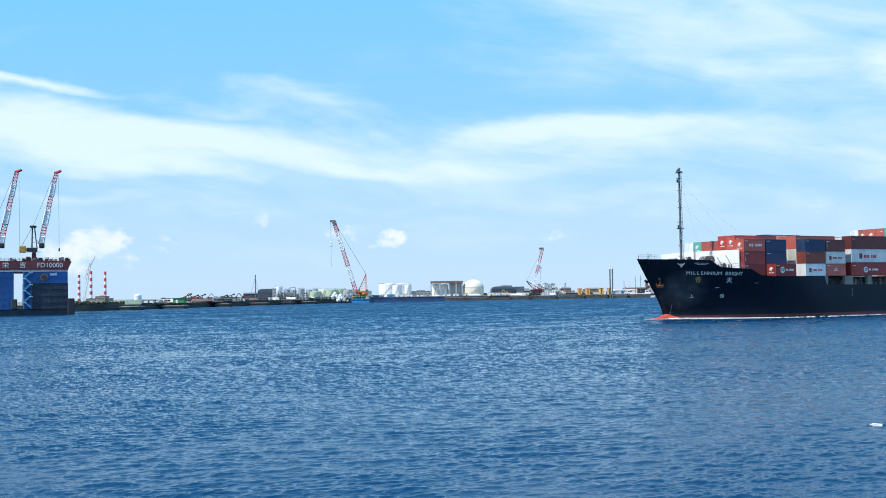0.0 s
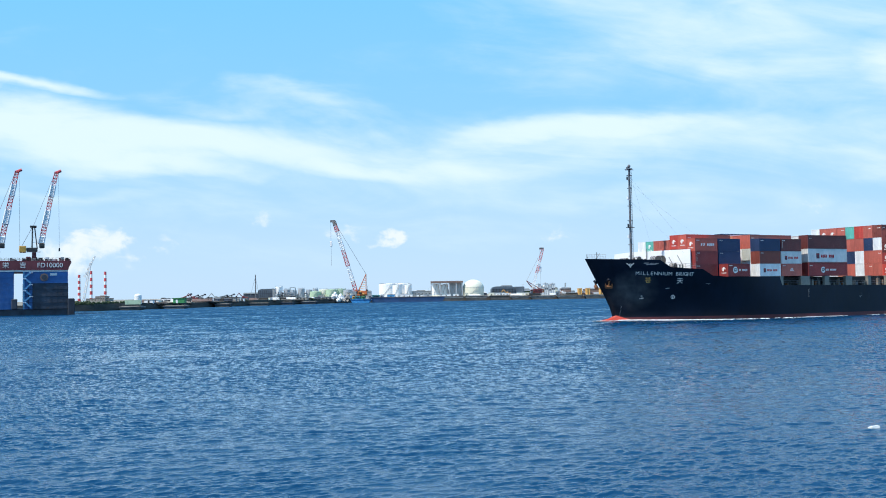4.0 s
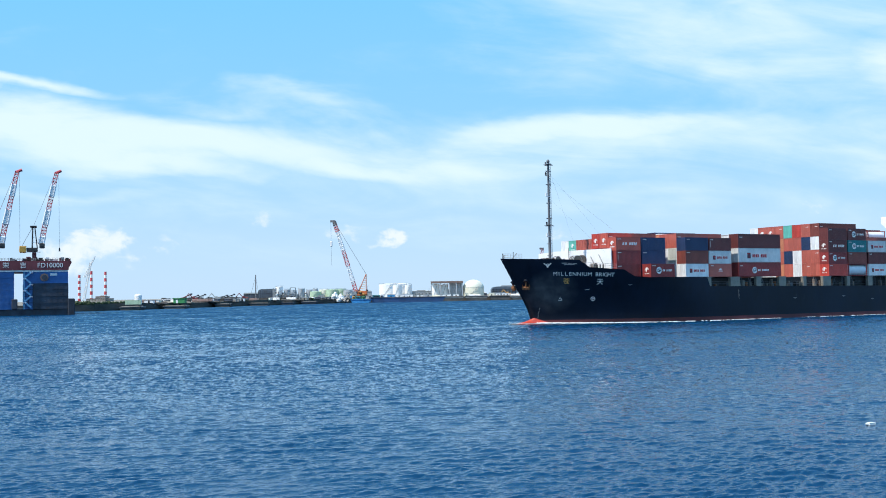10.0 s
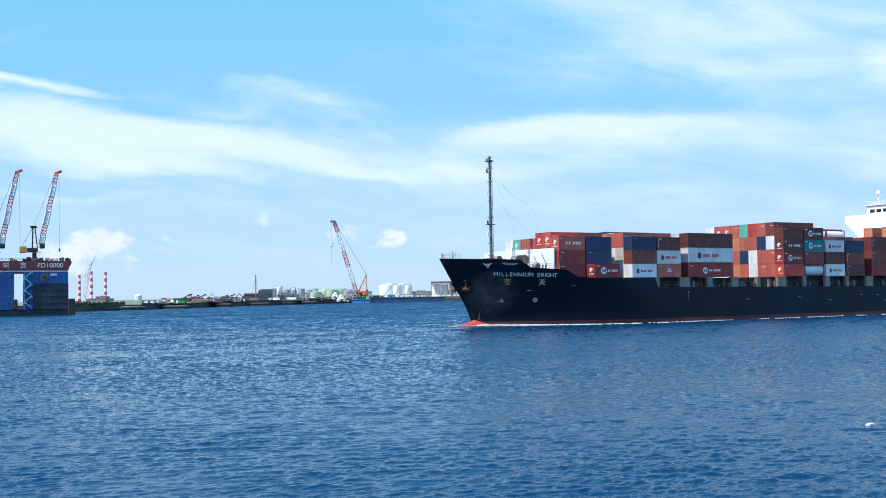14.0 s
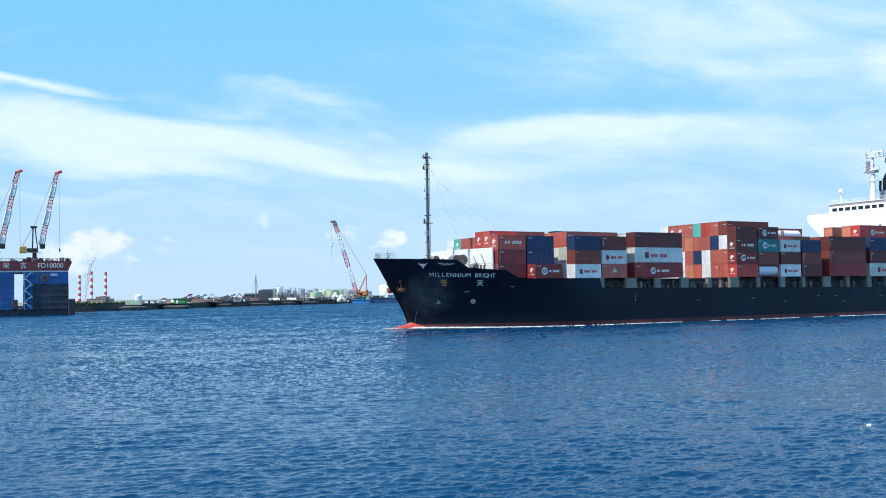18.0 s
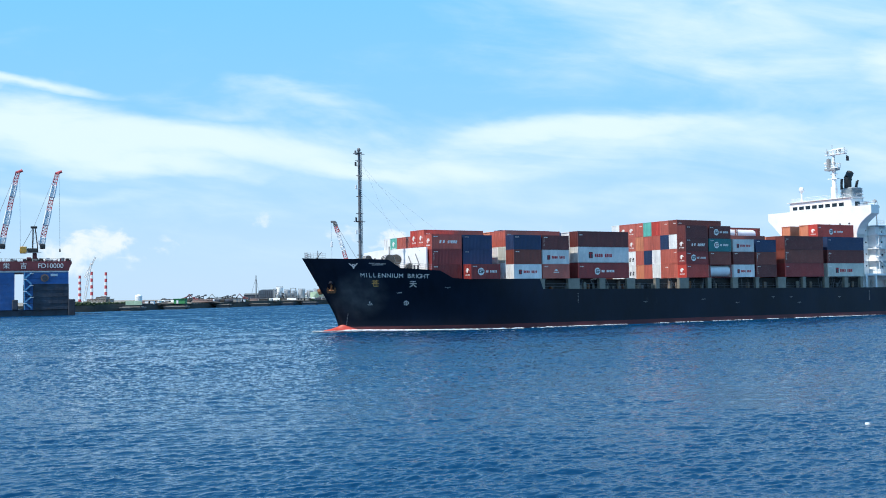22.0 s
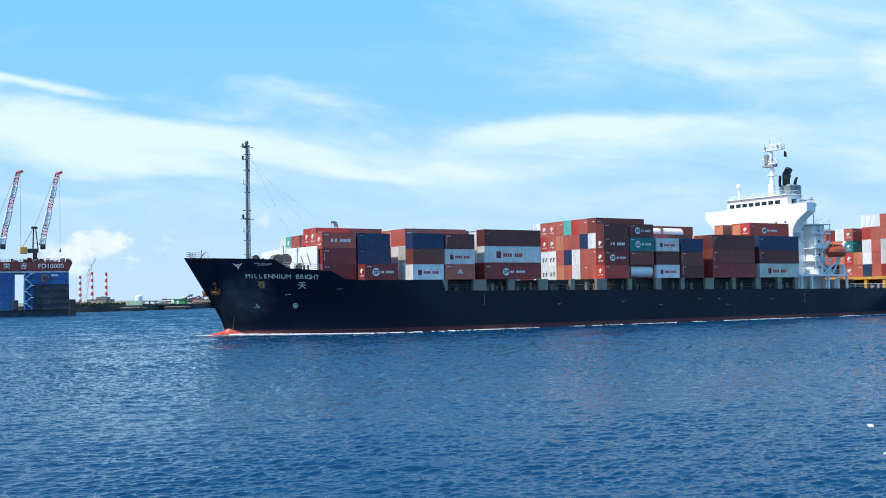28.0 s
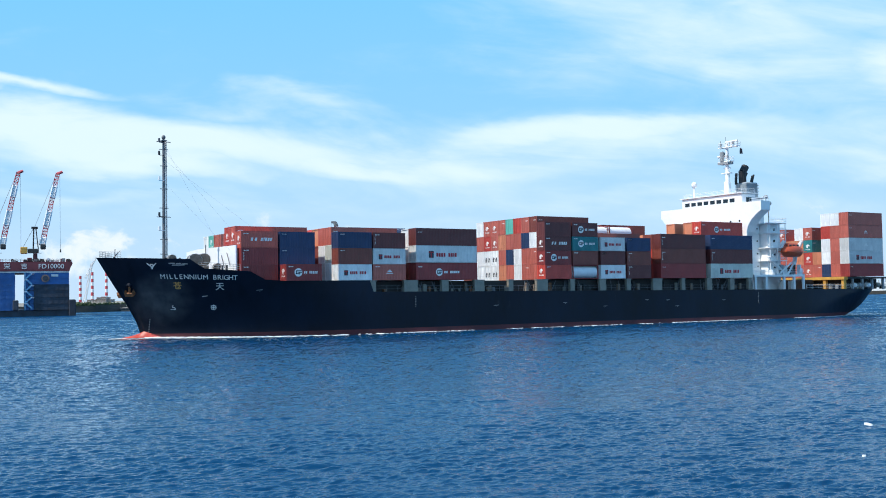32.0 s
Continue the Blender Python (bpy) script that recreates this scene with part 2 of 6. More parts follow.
def salt_and_sheen(m, centre, radius, col):
    """A pale smear of dried salt and scraped paint where the anchor chain runs down the bow, widened to paint in the
    bow's pale sheen.
    """
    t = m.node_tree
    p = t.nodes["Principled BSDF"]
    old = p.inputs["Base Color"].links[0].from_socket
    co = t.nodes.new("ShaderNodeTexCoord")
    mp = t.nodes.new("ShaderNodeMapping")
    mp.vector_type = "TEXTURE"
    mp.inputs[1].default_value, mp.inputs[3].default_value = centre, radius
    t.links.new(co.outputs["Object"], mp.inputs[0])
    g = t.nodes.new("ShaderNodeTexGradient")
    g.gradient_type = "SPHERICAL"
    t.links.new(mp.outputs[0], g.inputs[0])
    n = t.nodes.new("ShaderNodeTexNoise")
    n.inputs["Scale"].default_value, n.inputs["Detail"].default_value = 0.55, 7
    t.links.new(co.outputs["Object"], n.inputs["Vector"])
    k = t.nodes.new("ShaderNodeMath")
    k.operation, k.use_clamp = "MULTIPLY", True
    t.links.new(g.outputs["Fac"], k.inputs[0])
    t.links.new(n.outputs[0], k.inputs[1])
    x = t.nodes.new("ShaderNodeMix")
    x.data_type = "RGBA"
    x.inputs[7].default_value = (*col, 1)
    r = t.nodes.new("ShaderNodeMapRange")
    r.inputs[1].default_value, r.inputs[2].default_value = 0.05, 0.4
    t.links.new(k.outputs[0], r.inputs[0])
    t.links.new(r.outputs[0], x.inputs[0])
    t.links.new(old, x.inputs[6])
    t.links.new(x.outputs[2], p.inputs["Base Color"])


# radius reaches past the smear, painting a blue-grey sheen over the bow plating
salt_and_sheen(M["hull"], (0.6, 5.6, 5.8), (6.5, 7.0, 5.4), (0.072, 0.080, 0.090))
PAINTS = {
    "scarlet": (0.58, 0.115, 0.08), "maroon": (0.31, 0.046, 0.042), "brown": (0.24, 0.062, 0.045), "darkbrown": (0.16, 0.041, 0.037), "red": (0.56, 0.070, 0.050),
    "brick": (0.52, 0.135, 0.098), "orange": (0.64, 0.24, 0.13), "blue": (0.025, 0.050, 0.12), "navy": (0.025, 0.05, 0.12),
    "teal": (0.03, 0.23, 0.24), "mint": (0.14, 0.50, 0.42), "white": (0.84, 0.85, 0.84), "palegrey": (0.66, 0.66, 0.64), "cream": (0.62, 0.64, 0.57),
}
for k, c in PAINTS.items():
    M["box_" + k] = surface("container_" + k, c, 0.5, var=0.22, scale=0.45, stretch=(1, 1, 0.5), wear=(0.20, 0.10, 0.06) if k in ("white", "palegrey", "cream", "orange") else (0.07, 0.035, 0.03), amount=0.08, spread=0.12)


# ======== building helpers ========
def part(name, bm, material, parent=None, label="", m=None):
    """Links a bmesh or a mesh as one object, under a thing or a part."""
    if isinstance(bm, bmesh.types.BMesh):
        me = bpy.data.meshes.new(name)
        bm.to_mesh(me)
        bm.free()
        me.materials.append(M[material] if isinstance(material, str) else material)
    else:
        me = bm
    ob = new(name, me)
    if parent is not None:
        ob.parent = parent
    if m is not None:
        ob.matrix_basis = m
    if label:
        ob["label"] = label
    return ob


def thing(name, label, category, m=None, group="", kind=""):
    ob = new(name)
    if m is not None:
        ob.matrix_basis = m
    return tagged(ob, label, category, group, kind)


def box(bm, x0, x1, y0, y1, z0, z1, bevel=0.0):
    r = bmesh.ops.create_cube(bm, size=1.0, matrix=Matrix.Translation(((x0 + x1) / 2, (y0 + y1) / 2, (z0 + z1) / 2)) @ Matrix.Diagonal((abs(x1 - x0), abs(y1 - y0), abs(z1 - z0), 1)))
    if bevel:
        edges = {e for v in r["verts"] for e in v.link_edges}
        bmesh.ops.bevel(bm, geom=list(edges), offset=bevel, segments=1, affect="EDGES")
    return bm


def rod(bm, a, b, r, r2=None, n=8, caps=True):
    a, b = Vector(a), Vector(b)
    d = b - a
    m = Matrix.Translation((a + b) / 2) @ d.to_track_quat("Z", "Y").to_matrix().to_4x4()
    bmesh.ops.create_cone(bm, cap_ends=caps, segments=n, radius1=r, radius2=r if r2 is None else r2, depth=d.length, matrix=m)
    return bm


def crisp(bm):
    """Smooth round sides, sharp rims."""
    for f in bm.faces:
        f.smooth = len(f.verts) == 4
    for e in bm.edges:
        if len(e.link_faces) == 2 and (len(e.link_faces[0].verts) == 4) != (len(e.link_faces[1].verts) == 4):
            e.smooth = False
    return bm


def ball(bm, c, r, sz=1.0, n=12):
    bmesh.ops.create_uvsphere(bm, u_segments=n, v_segments=max(6, n // 2 + 2), radius=r, matrix=Matrix.Translation(c) @ Matrix.Diagonal((1, 1, sz, 1)))
    return bm


def prism(bm, pts, axis, a, b):
    """Extrudes a polygon along an axis. axis y: points are (x, z); axis x: (y, z); axis z: (x, y)."""
    def v3(p, h):
        return {"y": (p[0], h, p[1]), "x": (h, p[0], p[1]), "z": (p[0], p[1], h)}[axis]
    lo, hi = [bm.verts.new(v3(p, a)) for p in pts], [bm.verts.new(v3(p, b)) for p in pts]
    faces = [bm.faces.new(lo), bm.faces.new(hi)]
    for i in range(len(pts)):
        j = (i + 1) % len(pts)
        faces.append(bm.faces.new((lo[i], lo[j], hi[j], hi[i])))
    bmesh.ops.recalc_face_normals(bm, faces=faces)
    return bm


def lattice(bm, a, b, w0, w1, bays, r, brace=None):
    """A four-chord lattice boom from a to b, w0 and w1 wide at its ends."""
    a, b = Vector(a), Vector(b)
    d = (b - a).normalized()
    s = d.cross(Vector((0, 1, 0)))
    s = s.normalized() if s.length > 0.1 else Vector((1, 0, 0))
    q = d.cross(s).normalized()
    rings = []
    for i in range(bays + 1):
        k = i / bays
        w = (w0 + (w1 - w0) * k) / 2
        c = a + (b - a) * k
        rings.append([c + s * w * sx + q * w * sy for sx, sy in ((1, 1), (-1, 1), (-1, -1), (1, -1))])
    for c in range(4):
        rod(bm, rings[0][c], rings[-1][c], r, n=5)
    br = brace or r * 0.6
    for i in range(bays):
        for c in range(4):
            j = (c + 1) % 4
            rod(bm, rings[i][c] if i % 2 else rings[i][j], rings[i + 1][j] if i % 2 else rings[i + 1][c], br, n=4, caps=False)
            rod(bm, rings[i][c], rings[i][j], br, n=4, caps=False)
    return bm


def B():
    return bmesh.new()


def lettering(text, size, depth, material, parent, m, label="", name="lettering"):
    cu = bpy.data.curves.new(name, "FONT")
    cu.body, cu.size, cu.extrude, cu.align_x, cu.align_y = text, size, depth, "CENTER", "CENTER"
    tmp = bpy.data.objects.new(name, cu)
    scene.collection.objects.link(tmp)
    me = bpy.data.meshes.new_from_object(tmp.evaluated_get(bpy.context.evaluated_depsgraph_get()))
    bpy.data.objects.remove(tmp)
    bpy.data.curves.remove(cu)
    me.name = name
    me.materials.clear()
    me.materials.append(M[material])
    return part(name, me, None, parent, label, m)


# ======== water: one sheet to the horizon ========
DRIFT = (-0.90, 0.20)          # the wave trains' travel, metres a second


def build_water():
    """One wind-ruffled sheet, finest where it lies nearest; it travels with its waves."""
    rng = np.random.default_rng(4)
    H = EYE[2]
    drop = np.concatenate([np.linspace(0.00127, 0.012, 46), np.linspace(0.0124, 0.225, 590)])[::-1]
    ys = np.concatenate([[-5000, -900, -150, -20, 8, 20, 25], H / drop])
    fine = np.linspace(-1, 1, 1240)
    half = 0.435 * np.maximum(ys, 24)[:, None] + 17.0
    extra = np.array([8.0, 40.0, 200.0, 1200.0, 5000.0])
    X = np.concatenate([-half - extra[::-1], half * fine, half + extra], axis=1)
    Y = np.repeat(ys[:, None], X.shape[1], axis=1)
    R = np.hypot(X, Y)
    e = H / np.maximum(R, 20)
    step = np.gradient(ys)[:, None]
    x32, y32 = X.astype(np.float32), Y.astype(np.float32)
    wind = radians(107)
    gust = np.zeros_like(x32)
    for i in range(22):
        lam = 5.0 * 16.0 ** rng.random()
        th = wind + rng.normal(0, 0.8)
        k = 2 * math.pi / lam
        gust += np.sin(np.float32(k * math.cos(th)) * x32 + np.float32(k * math.sin(th)) * y32 + np.float32(rng.uniform(0, 6.28)))
    gust = np.clip(1.0 + 0.18 * gust / math.sqrt(11), 0.55, 1.6)
    fields = [np.zeros_like(x32) for _ in range(6)]
    Z, DX, DY, SX, SY, S2 = fields
    count = 150
    for i in range(count):
        lam = 0.10 * (6.0 / 0.10) ** ((i + rng.random()) / count)
        th = wind + rng.normal(0, 0.50)
        k = 2 * math.pi / lam
        slope = SLOPE * math.exp(-0.5 * (math.log(lam / 0.40) / 1.05) ** 2) * rng.uniform(0.6, 1.3)
        amp = slope / k
        cx, cy = math.cos(th), math.sin(th)
        ph = np.float32(k * cx) * x32 + np.float32(k * cy) * y32 + np.float32(rng.uniform(0, 6.28))
        sn, cs = np.sin(ph), np.cos(ph)
        # where rows lie farther apart than the wave is long, its slope averages out
        keep = np.clip(lam / (step * 2.2) - 0.6, 0, 1).astype(np.float32)
        blur = (1.0 / np.sqrt(1.0 + (step / lam / 1.5) ** 2)).astype(np.float32)
        Z += np.float32(amp) * keep * sn
        DX -= np.float32(0.8 * amp * cx) * keep * cs
        DY -= np.float32(0.8 * amp * cy) * keep * cs
        SX += np.float32(slope * cx) * cs * blur
        SY += np.float32(slope * cy) * cs * blur
        ph2 = np.float32(k * math.cos(th + 0.9)) * x32 + np.float32(k * math.sin(th + 0.9)) * y32 + np.float32(rng.uniform(0, 6.28))
        S2 += np.float32(slope * 0.75) * np.sin(ph2) * blur
    # far off the long waves carry what the short ones lose
    for f in (SX, SY, S2):
        rms = np.sqrt(np.mean(f[:, 5:-5] ** 2, axis=1, keepdims=True)) + 1e-6
        f *= np.float32(1.0) + (np.mean(rms[8:40]) / rms - 1.0) * np.float32(0.55)
    for f in fields:
        f *= gust
    # at a low view only facets that lean towards the eye are seen: the rest hide behind crests
    ex, ey = X / np.maximum(R, 1), Y / np.maximum(R, 1)
    sr, st = SX * ex + SY * ey, -SX * ey + SY * ex
    rest = RESIDUE * (1 - 1.0 / np.sqrt(1.0 + (step / 1.3) ** 2)) * gust
    hide = 0.022 ** 2 + (1.35 * S2 * np.clip((R - 35) / 90, 0, 1)) ** 2 + rest ** 2
    face = 0.5 * (e + sr + np.sqrt((e + sr) ** 2 + 4 * hide))
    sr = face - e
    SX, SY = sr * ex - st * ey, sr * ey + st * ex
    n, m = X.shape
    edge = np.ones_like(X)
    edge[:7], edge[:, :5], edge[:, -5:] = 0.0, 0.0, 0.0
    SX, SY, Z, DX, DY = SX * edge, SY * edge, Z * edge, DX * edge, DY * edge
    NV = np.stack([-SX, -SY, np.ones_like(SX)], -1).reshape(-1, 3)
    NV /= np.linalg.norm(NV, axis=1, keepdims=True)
    co = np.stack([X + DX, Y + DY, Z], -1).reshape(-1, 3)
    me = bpy.data.meshes.new("water")
    i0 = np.arange(n - 1)[:, None] * m + np.arange(m - 1)[None, :]
    loops = np.stack([i0, i0 + 1, i0 + 1 + m, i0 + m], -1).reshape(-1).astype(np.int32)
    starts = (np.arange(len(loops) // 4) * 4).astype(np.int32)
    me.vertices.add(len(co))
    me.vertices.foreach_set("co", co.ravel().astype(np.float32))
    me.loops.add(len(loops))
    me.loops.foreach_set("vertex_index", loops)
    me.polygons.add(len(starts))
    me.polygons.foreach_set("loop_start", starts)
    me.update(calc_edges=True)
    me.polygons.foreach_set("use_smooth", np.ones(len(me.polygons), dtype=bool))
    me.normals_split_custom_set_from_vertices(NV)
    mat = bpy.data.materials.new("sea_water")
    mat.use_nodes = True
    t = mat.node_tree
    p = t.nodes["Principled BSDF"]
    p.inputs["Base Color"].default_value = (0.0010, 0.036, 0.094, 1)
    p.inputs["Roughness"].default_value, p.inputs["IOR"].default_value = 0.06, 1.333
    co = t.nodes.new("ShaderNodeTexCoord")
    mp = t.nodes.new("ShaderNodeMapping")
    mp.inputs[2].default_value, mp.inputs[3].default_value = (0, 0, radians(12)), (1, 2.2, 1)
    t.links.new(co.outputs["Object"], mp.inputs[0])
    nz = t.nodes.new("ShaderNodeTexNoise")
    nz.inputs["Scale"].default_value, nz.inputs["Detail"].default_value = 7.0, 4
    t.links.new(mp.outputs[0], nz.inputs["Vector"])
    bp = t.nodes.new("ShaderNodeBump")
    bp.inputs["Distance"].default_value, bp.inputs["Strength"].default_value = 0.06, 0.35
    t.links.new(nz.outputs[0], bp.inputs["Height"])
    t.links.new(bp.outputs[0], p.inputs["Normal"])
    me.materials.append(mat)
    return tagged(new("water", me), "wind-rippled deep blue harbour water", "water", kind="structure")


SLOPE, RESIDUE = 0.043, 0.30
water = build_water()


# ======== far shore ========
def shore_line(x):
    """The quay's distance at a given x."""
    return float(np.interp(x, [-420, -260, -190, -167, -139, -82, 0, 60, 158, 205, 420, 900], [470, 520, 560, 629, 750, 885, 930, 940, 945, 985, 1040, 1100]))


def build_shore():
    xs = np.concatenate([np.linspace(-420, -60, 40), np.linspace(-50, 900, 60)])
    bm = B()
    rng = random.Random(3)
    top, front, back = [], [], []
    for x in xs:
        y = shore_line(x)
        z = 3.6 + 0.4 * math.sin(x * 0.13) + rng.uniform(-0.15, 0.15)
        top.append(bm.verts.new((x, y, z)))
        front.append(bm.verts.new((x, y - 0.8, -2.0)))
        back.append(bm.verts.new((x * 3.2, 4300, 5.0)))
    for i in range(len(xs) - 1):
        bm.faces.new((front[i], front[i + 1], top[i + 1], top[i]))
        bm.faces.new((top[i], top[i + 1], back[i + 1], back[i]))
    bm.faces.index_update()
    walls = [f.index for f in bm.faces if f.index % 2 == 0]
    ob = part("ground", bm, "sand")
    ob.data.materials.append(M["quay"])
    for i in walls:
        ob.data.polygons[i].material_index = 1
    return tagged(ob, "pale sandy reclaimed land behind a stained quay wall", "ground", kind="structure")


ground = build_shore()


# ======== the container ship ========
# aboard: u is metres aft of the stem foot, v metres to starboard of the port side
def S(u, v, w):
    return Vector((-u, HALF - v, w))


def stem_u(z):
    return float(np.interp(z, [-6, 0, 1, 2.7, 4.9, 8.3, 12.7], [-1.2, -1.3, -1.5, -2.1, -3.3, -5.5, -8.2]))


def sheer(u):
    return float(np.interp(u, [-8.3, 3.2, 4.6, 11.0, 13.0, 16, 31.2, 31.6, 121, 170], [12.7, 12.2, 10.75, 10.25, 8.95, 8.75, 8.7, 6.85, 6.25, 6.0]))


def keel_z(u):
    return -4.0 if u < 140 else float(np.interp(u, [140, 151.5, 156, 160, 164.3, 167.6, 170.6], [-4.0, -0.45, 0.35, 1.2, 2.5, 3.9, 5.5]))


def half_breadth(u, z):
    """Half the hull's breadth at u metres aft and height z: a full, flared bow and a tapered, undercut stern."""
    s = max(u - stem_u(z), 0.0)
    k = min(max((z + 1) / 12.0, 0), 1)
    L, p = 46 - 14 * k, 2.75 - 0.15 * k
    fore = 1 - (1 - min(s / L, 1)) ** p
    aft = 1.0
    if u > 128:
        a = (u - 128) / 42.6
        aft = 1 - (0.14 + 0.4 * max(0, 1 - (z - keel_z(u)) / 5.0)) * a ** 2
    return HALF * fore * aft


def hull_mesh(z_range, rows):
    bm = B()
    us = sorted(set(list(np.linspace(-8.2, 20, 30)) + [3.2, 4.6, 11, 13, 31.2, 31.6] + list(np.linspace(20, 128, 36)) + list(np.linspace(128, 170.6, 22))))
    lo, hi = z_range
    sides = []
    for sign in (1, -1):
        grid = []
        for U in us:
            col = []
            a = max(lo, keel_z(U)) if lo > -50 else keel_z(U)
            b = sheer(U) if hi > 50 else max(min(hi, sheer(U)), keel_z(U))
            a = min(a, b)
            for k in range(rows + 1):
                z = a + (b - a) * k / rows
                u = U if U >= 45 else stem_u(z) + (U + 8.2) * (45 - stem_u(z)) / 53.2
                col.append(bm.verts.new((-u, sign * half_breadth(u, z), z)))
            grid.append(col)
        for i in range(len(us) - 1):
            for k in range(rows):
                q = [grid[i][k], grid[i + 1][k], grid[i + 1][k + 1], grid[i][k + 1]]
                if sign < 0:
                    q.reverse()
                bm.faces.new(q)
        sides.append(grid)
    for k in range(rows):
        bm.faces.new([sides[0][-1][k], sides[1][-1][k], sides[1][-1][k + 1], sides[0][-1][k + 1]])
    bmesh.ops.remove_doubles(bm, verts=bm.verts, dist=0.003)
    for f in bm.faces:
        f.smooth = True
    return bm


ship = thing("container_ship", "dark navy container ship under way with a white deckhouse aft", "ship")
aboard(ship, Matrix())
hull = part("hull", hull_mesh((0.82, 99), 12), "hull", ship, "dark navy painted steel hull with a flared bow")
part("boot_top", hull_mesh((-99, 0.82), 4), "boot", hull, "dull red boot topping at the waterline")


def deck_sheet(u0, u1, z, inset, n=24, fore=False):
    bm = B()
    prev = None
    for i in range(n + 1):
        u = u0 + (u1 - u0) * i / n
        zz = z if not callable(z) else z(u)
        h = max(half_breadth(u, zz) - inset, 0.02)
        cur = (bm.verts.new((-u, h, zz)), bm.verts.new((-u, -h, zz)))
        if prev:
            bm.faces.new((prev[0], cur[0], cur[1], prev[1]))
        prev = cur
    return bm


part("main_deck", deck_sheet(8, 169.2, lambda u: min(sheer(u) - 0.1, 6.75 - 0.005 * u), 0.05, 60), "deckgreen", ship)
part("forecastle_deck", deck_sheet(-6.8, 10.8, 9.9, 0.05), "deckgreen", ship)

# bulbous bow: a low snout ahead of the stem, swelling where it meets the plating
bm = B()
rings = []
for i in range(29):
    u = -5.2 + 9.2 * i / 28
    top = float(np.interp(u, [-5.2, -4.2, -2.8, -1.6, -0.7, 0.1, 1.0, 2.0, 3.0, 4.0], [-0.4, 0.30, 0.55, 0.90, 1.75, 2.25, 2.25, 1.65, 0.6, -0.8]))
    wide = float(np.interp(u, [-5.2, -4.6, -3, -1, 1, 4], [0.1, 0.7, 1.2, 1.6, 2.0, 1.9]))
    if u > -0.5:
        wide = max(wide, half_breadth(u, 0.9) * 1.15 + 0.55 - 0.1 * u)
    ring = []
    for k in range(16):
        t = 2 * math.pi * k / 16
        z = math.sin(t)
        ring.append(bm.verts.new((-u, wide * math.cos(t) * (1.0 if z < 0 else 1 - 0.25 * z), -1.6 + (z * (top + 1.6) if z > 0 else z * 2.2))))
    rings.append(ring)
for r0, r1 in zip(rings, rings[1:]):
    for k in range(16):
        bm.faces.new((r0[k], r0[(k + 1) % 16], r1[(k + 1) % 16], r1[k]))
bm.faces.new(rings[0])
bm.faces.new(rings[-1][::-1])
bmesh.ops.recalc_face_normals(bm, faces=bm.faces[:])
for f in bm.faces:
    f.smooth = True
part("bulbous_bow", bm, "bulb", ship, "bright red bulbous bow breaking the surface")


def on_hull(u, w, out=0.03):
    """A pose on the port side's skin at u aft and height w: x along the letters (aft), y up the plating, z outwards."""
    p = Vector((-u, half_breadth(u, w), w))
    du = Vector((-(u + 0.5), half_breadth(u + 0.5, w), w)) - Vector((-(u - 0.5), half_breadth(u - 0.5, w), w))
    dw = Vector((-u, half_breadth(u, w + 0.4), w + 0.4)) - Vector((-u, half_breadth(u, w - 0.4), w - 0.4))
    x = du.normalized()
    z = x.cross(dw).normalized()
    y = z.cross(x)
    m = Matrix((x, y, z)).transposed().to_4x4()
    return Matrix.Translation(p + z * out) @ m


def lettered(text, u0, u1, w, size, material="letter"):
    """Separate letters along the flared plating from u0 to u1."""
    widths = [{"I": 0.5, "M": 1.25, "N": 1.15, "U": 1.1, " ": 0.8}.get(ch, 1.0) for ch in text]
    for i, ch in enumerate(text):
        if ch == " ":
            continue
        u = u0 + (u1 - u0) * (sum(widths[:i]) + widths[i] / 2) / sum(widths)
        lettering(ch, size, 0.02, material, hull, on_hull(u, w(u) if callable(w) else w), name="letter")


lettered("MILLENNIUM BRIGHT", -0.1, 10.3, lambda u: 9.62 - 0.035 * u, 1.1)


def strokes(u, w, size, bars, material="letter", name="hull_mark"):
    bm = B()
    for x0, y0, x1, y1 in bars:
        d = Vector((x1 - x0, y1 - y0, 0)) * size
        a = math.atan2(d.y, d.x)
        mm = Matrix.Translation(((x0 + x1) / 2 * size, (y0 + y1) / 2 * size, 0)) @ Matrix.Rotation(a, 4, "Z")
        bmesh.ops.create_cube(bm, size=1, matrix=mm @ Matrix.Diagonal((d.length, 0.095 * size, 0.03, 1)))
    part(name, bm, material, hull, "", on_hull(u, w))


# two weathered characters under the name, bow crest, thruster and bulb marks, draught scales
lettering("苍", 1.35, 0.02, "yellow", hull, on_hull(2.4, 8.15), "yellowed character", name="letter")
lettering("天", 1.35, 0.02, "letter", hull, on_hull(8.0, 7.95), name="letter")
strokes(-1.3, 11.3, 1.6, [(-0.45, 0.25, -0.1, -0.1), (0.45, 0.25, 0.1, -0.1), (-0.1, -0.1, 0.1, -0.1), (-0.12, 0.12, 0.12, 0.12), (-0.15, 0.12, 0, -0.35), (0.15, 0.12, 0, -0.35)])
strokes(2.0, 11.45, 1.6, [(-0.9, 0.1, -0.3, 0.1), (-0.2, 0.06, 0.3, 0.06), (0.4, 0.02, 0.9, 0.02), (-0.6, -0.08, 0.6, -0.08)], "grey", name="crest_lettering")
strokes(2.3, 4.85, 0.95, [(-0.45, -0.3, 0.4, -0.3), (0.4, -0.3, 0.25, 0.05), (0.25, 0.05, -0.1, 0.05), (-0.1, 0.05, 0.05, 0.4)])
ring = [(math.cos(a) * 0.42, math.sin(a) * 0.42, math.cos(a + 0.8) * 0.42, math.sin(a + 0.8) * 0.42) for a in [i * math.pi / 4 for i in range(8)]]
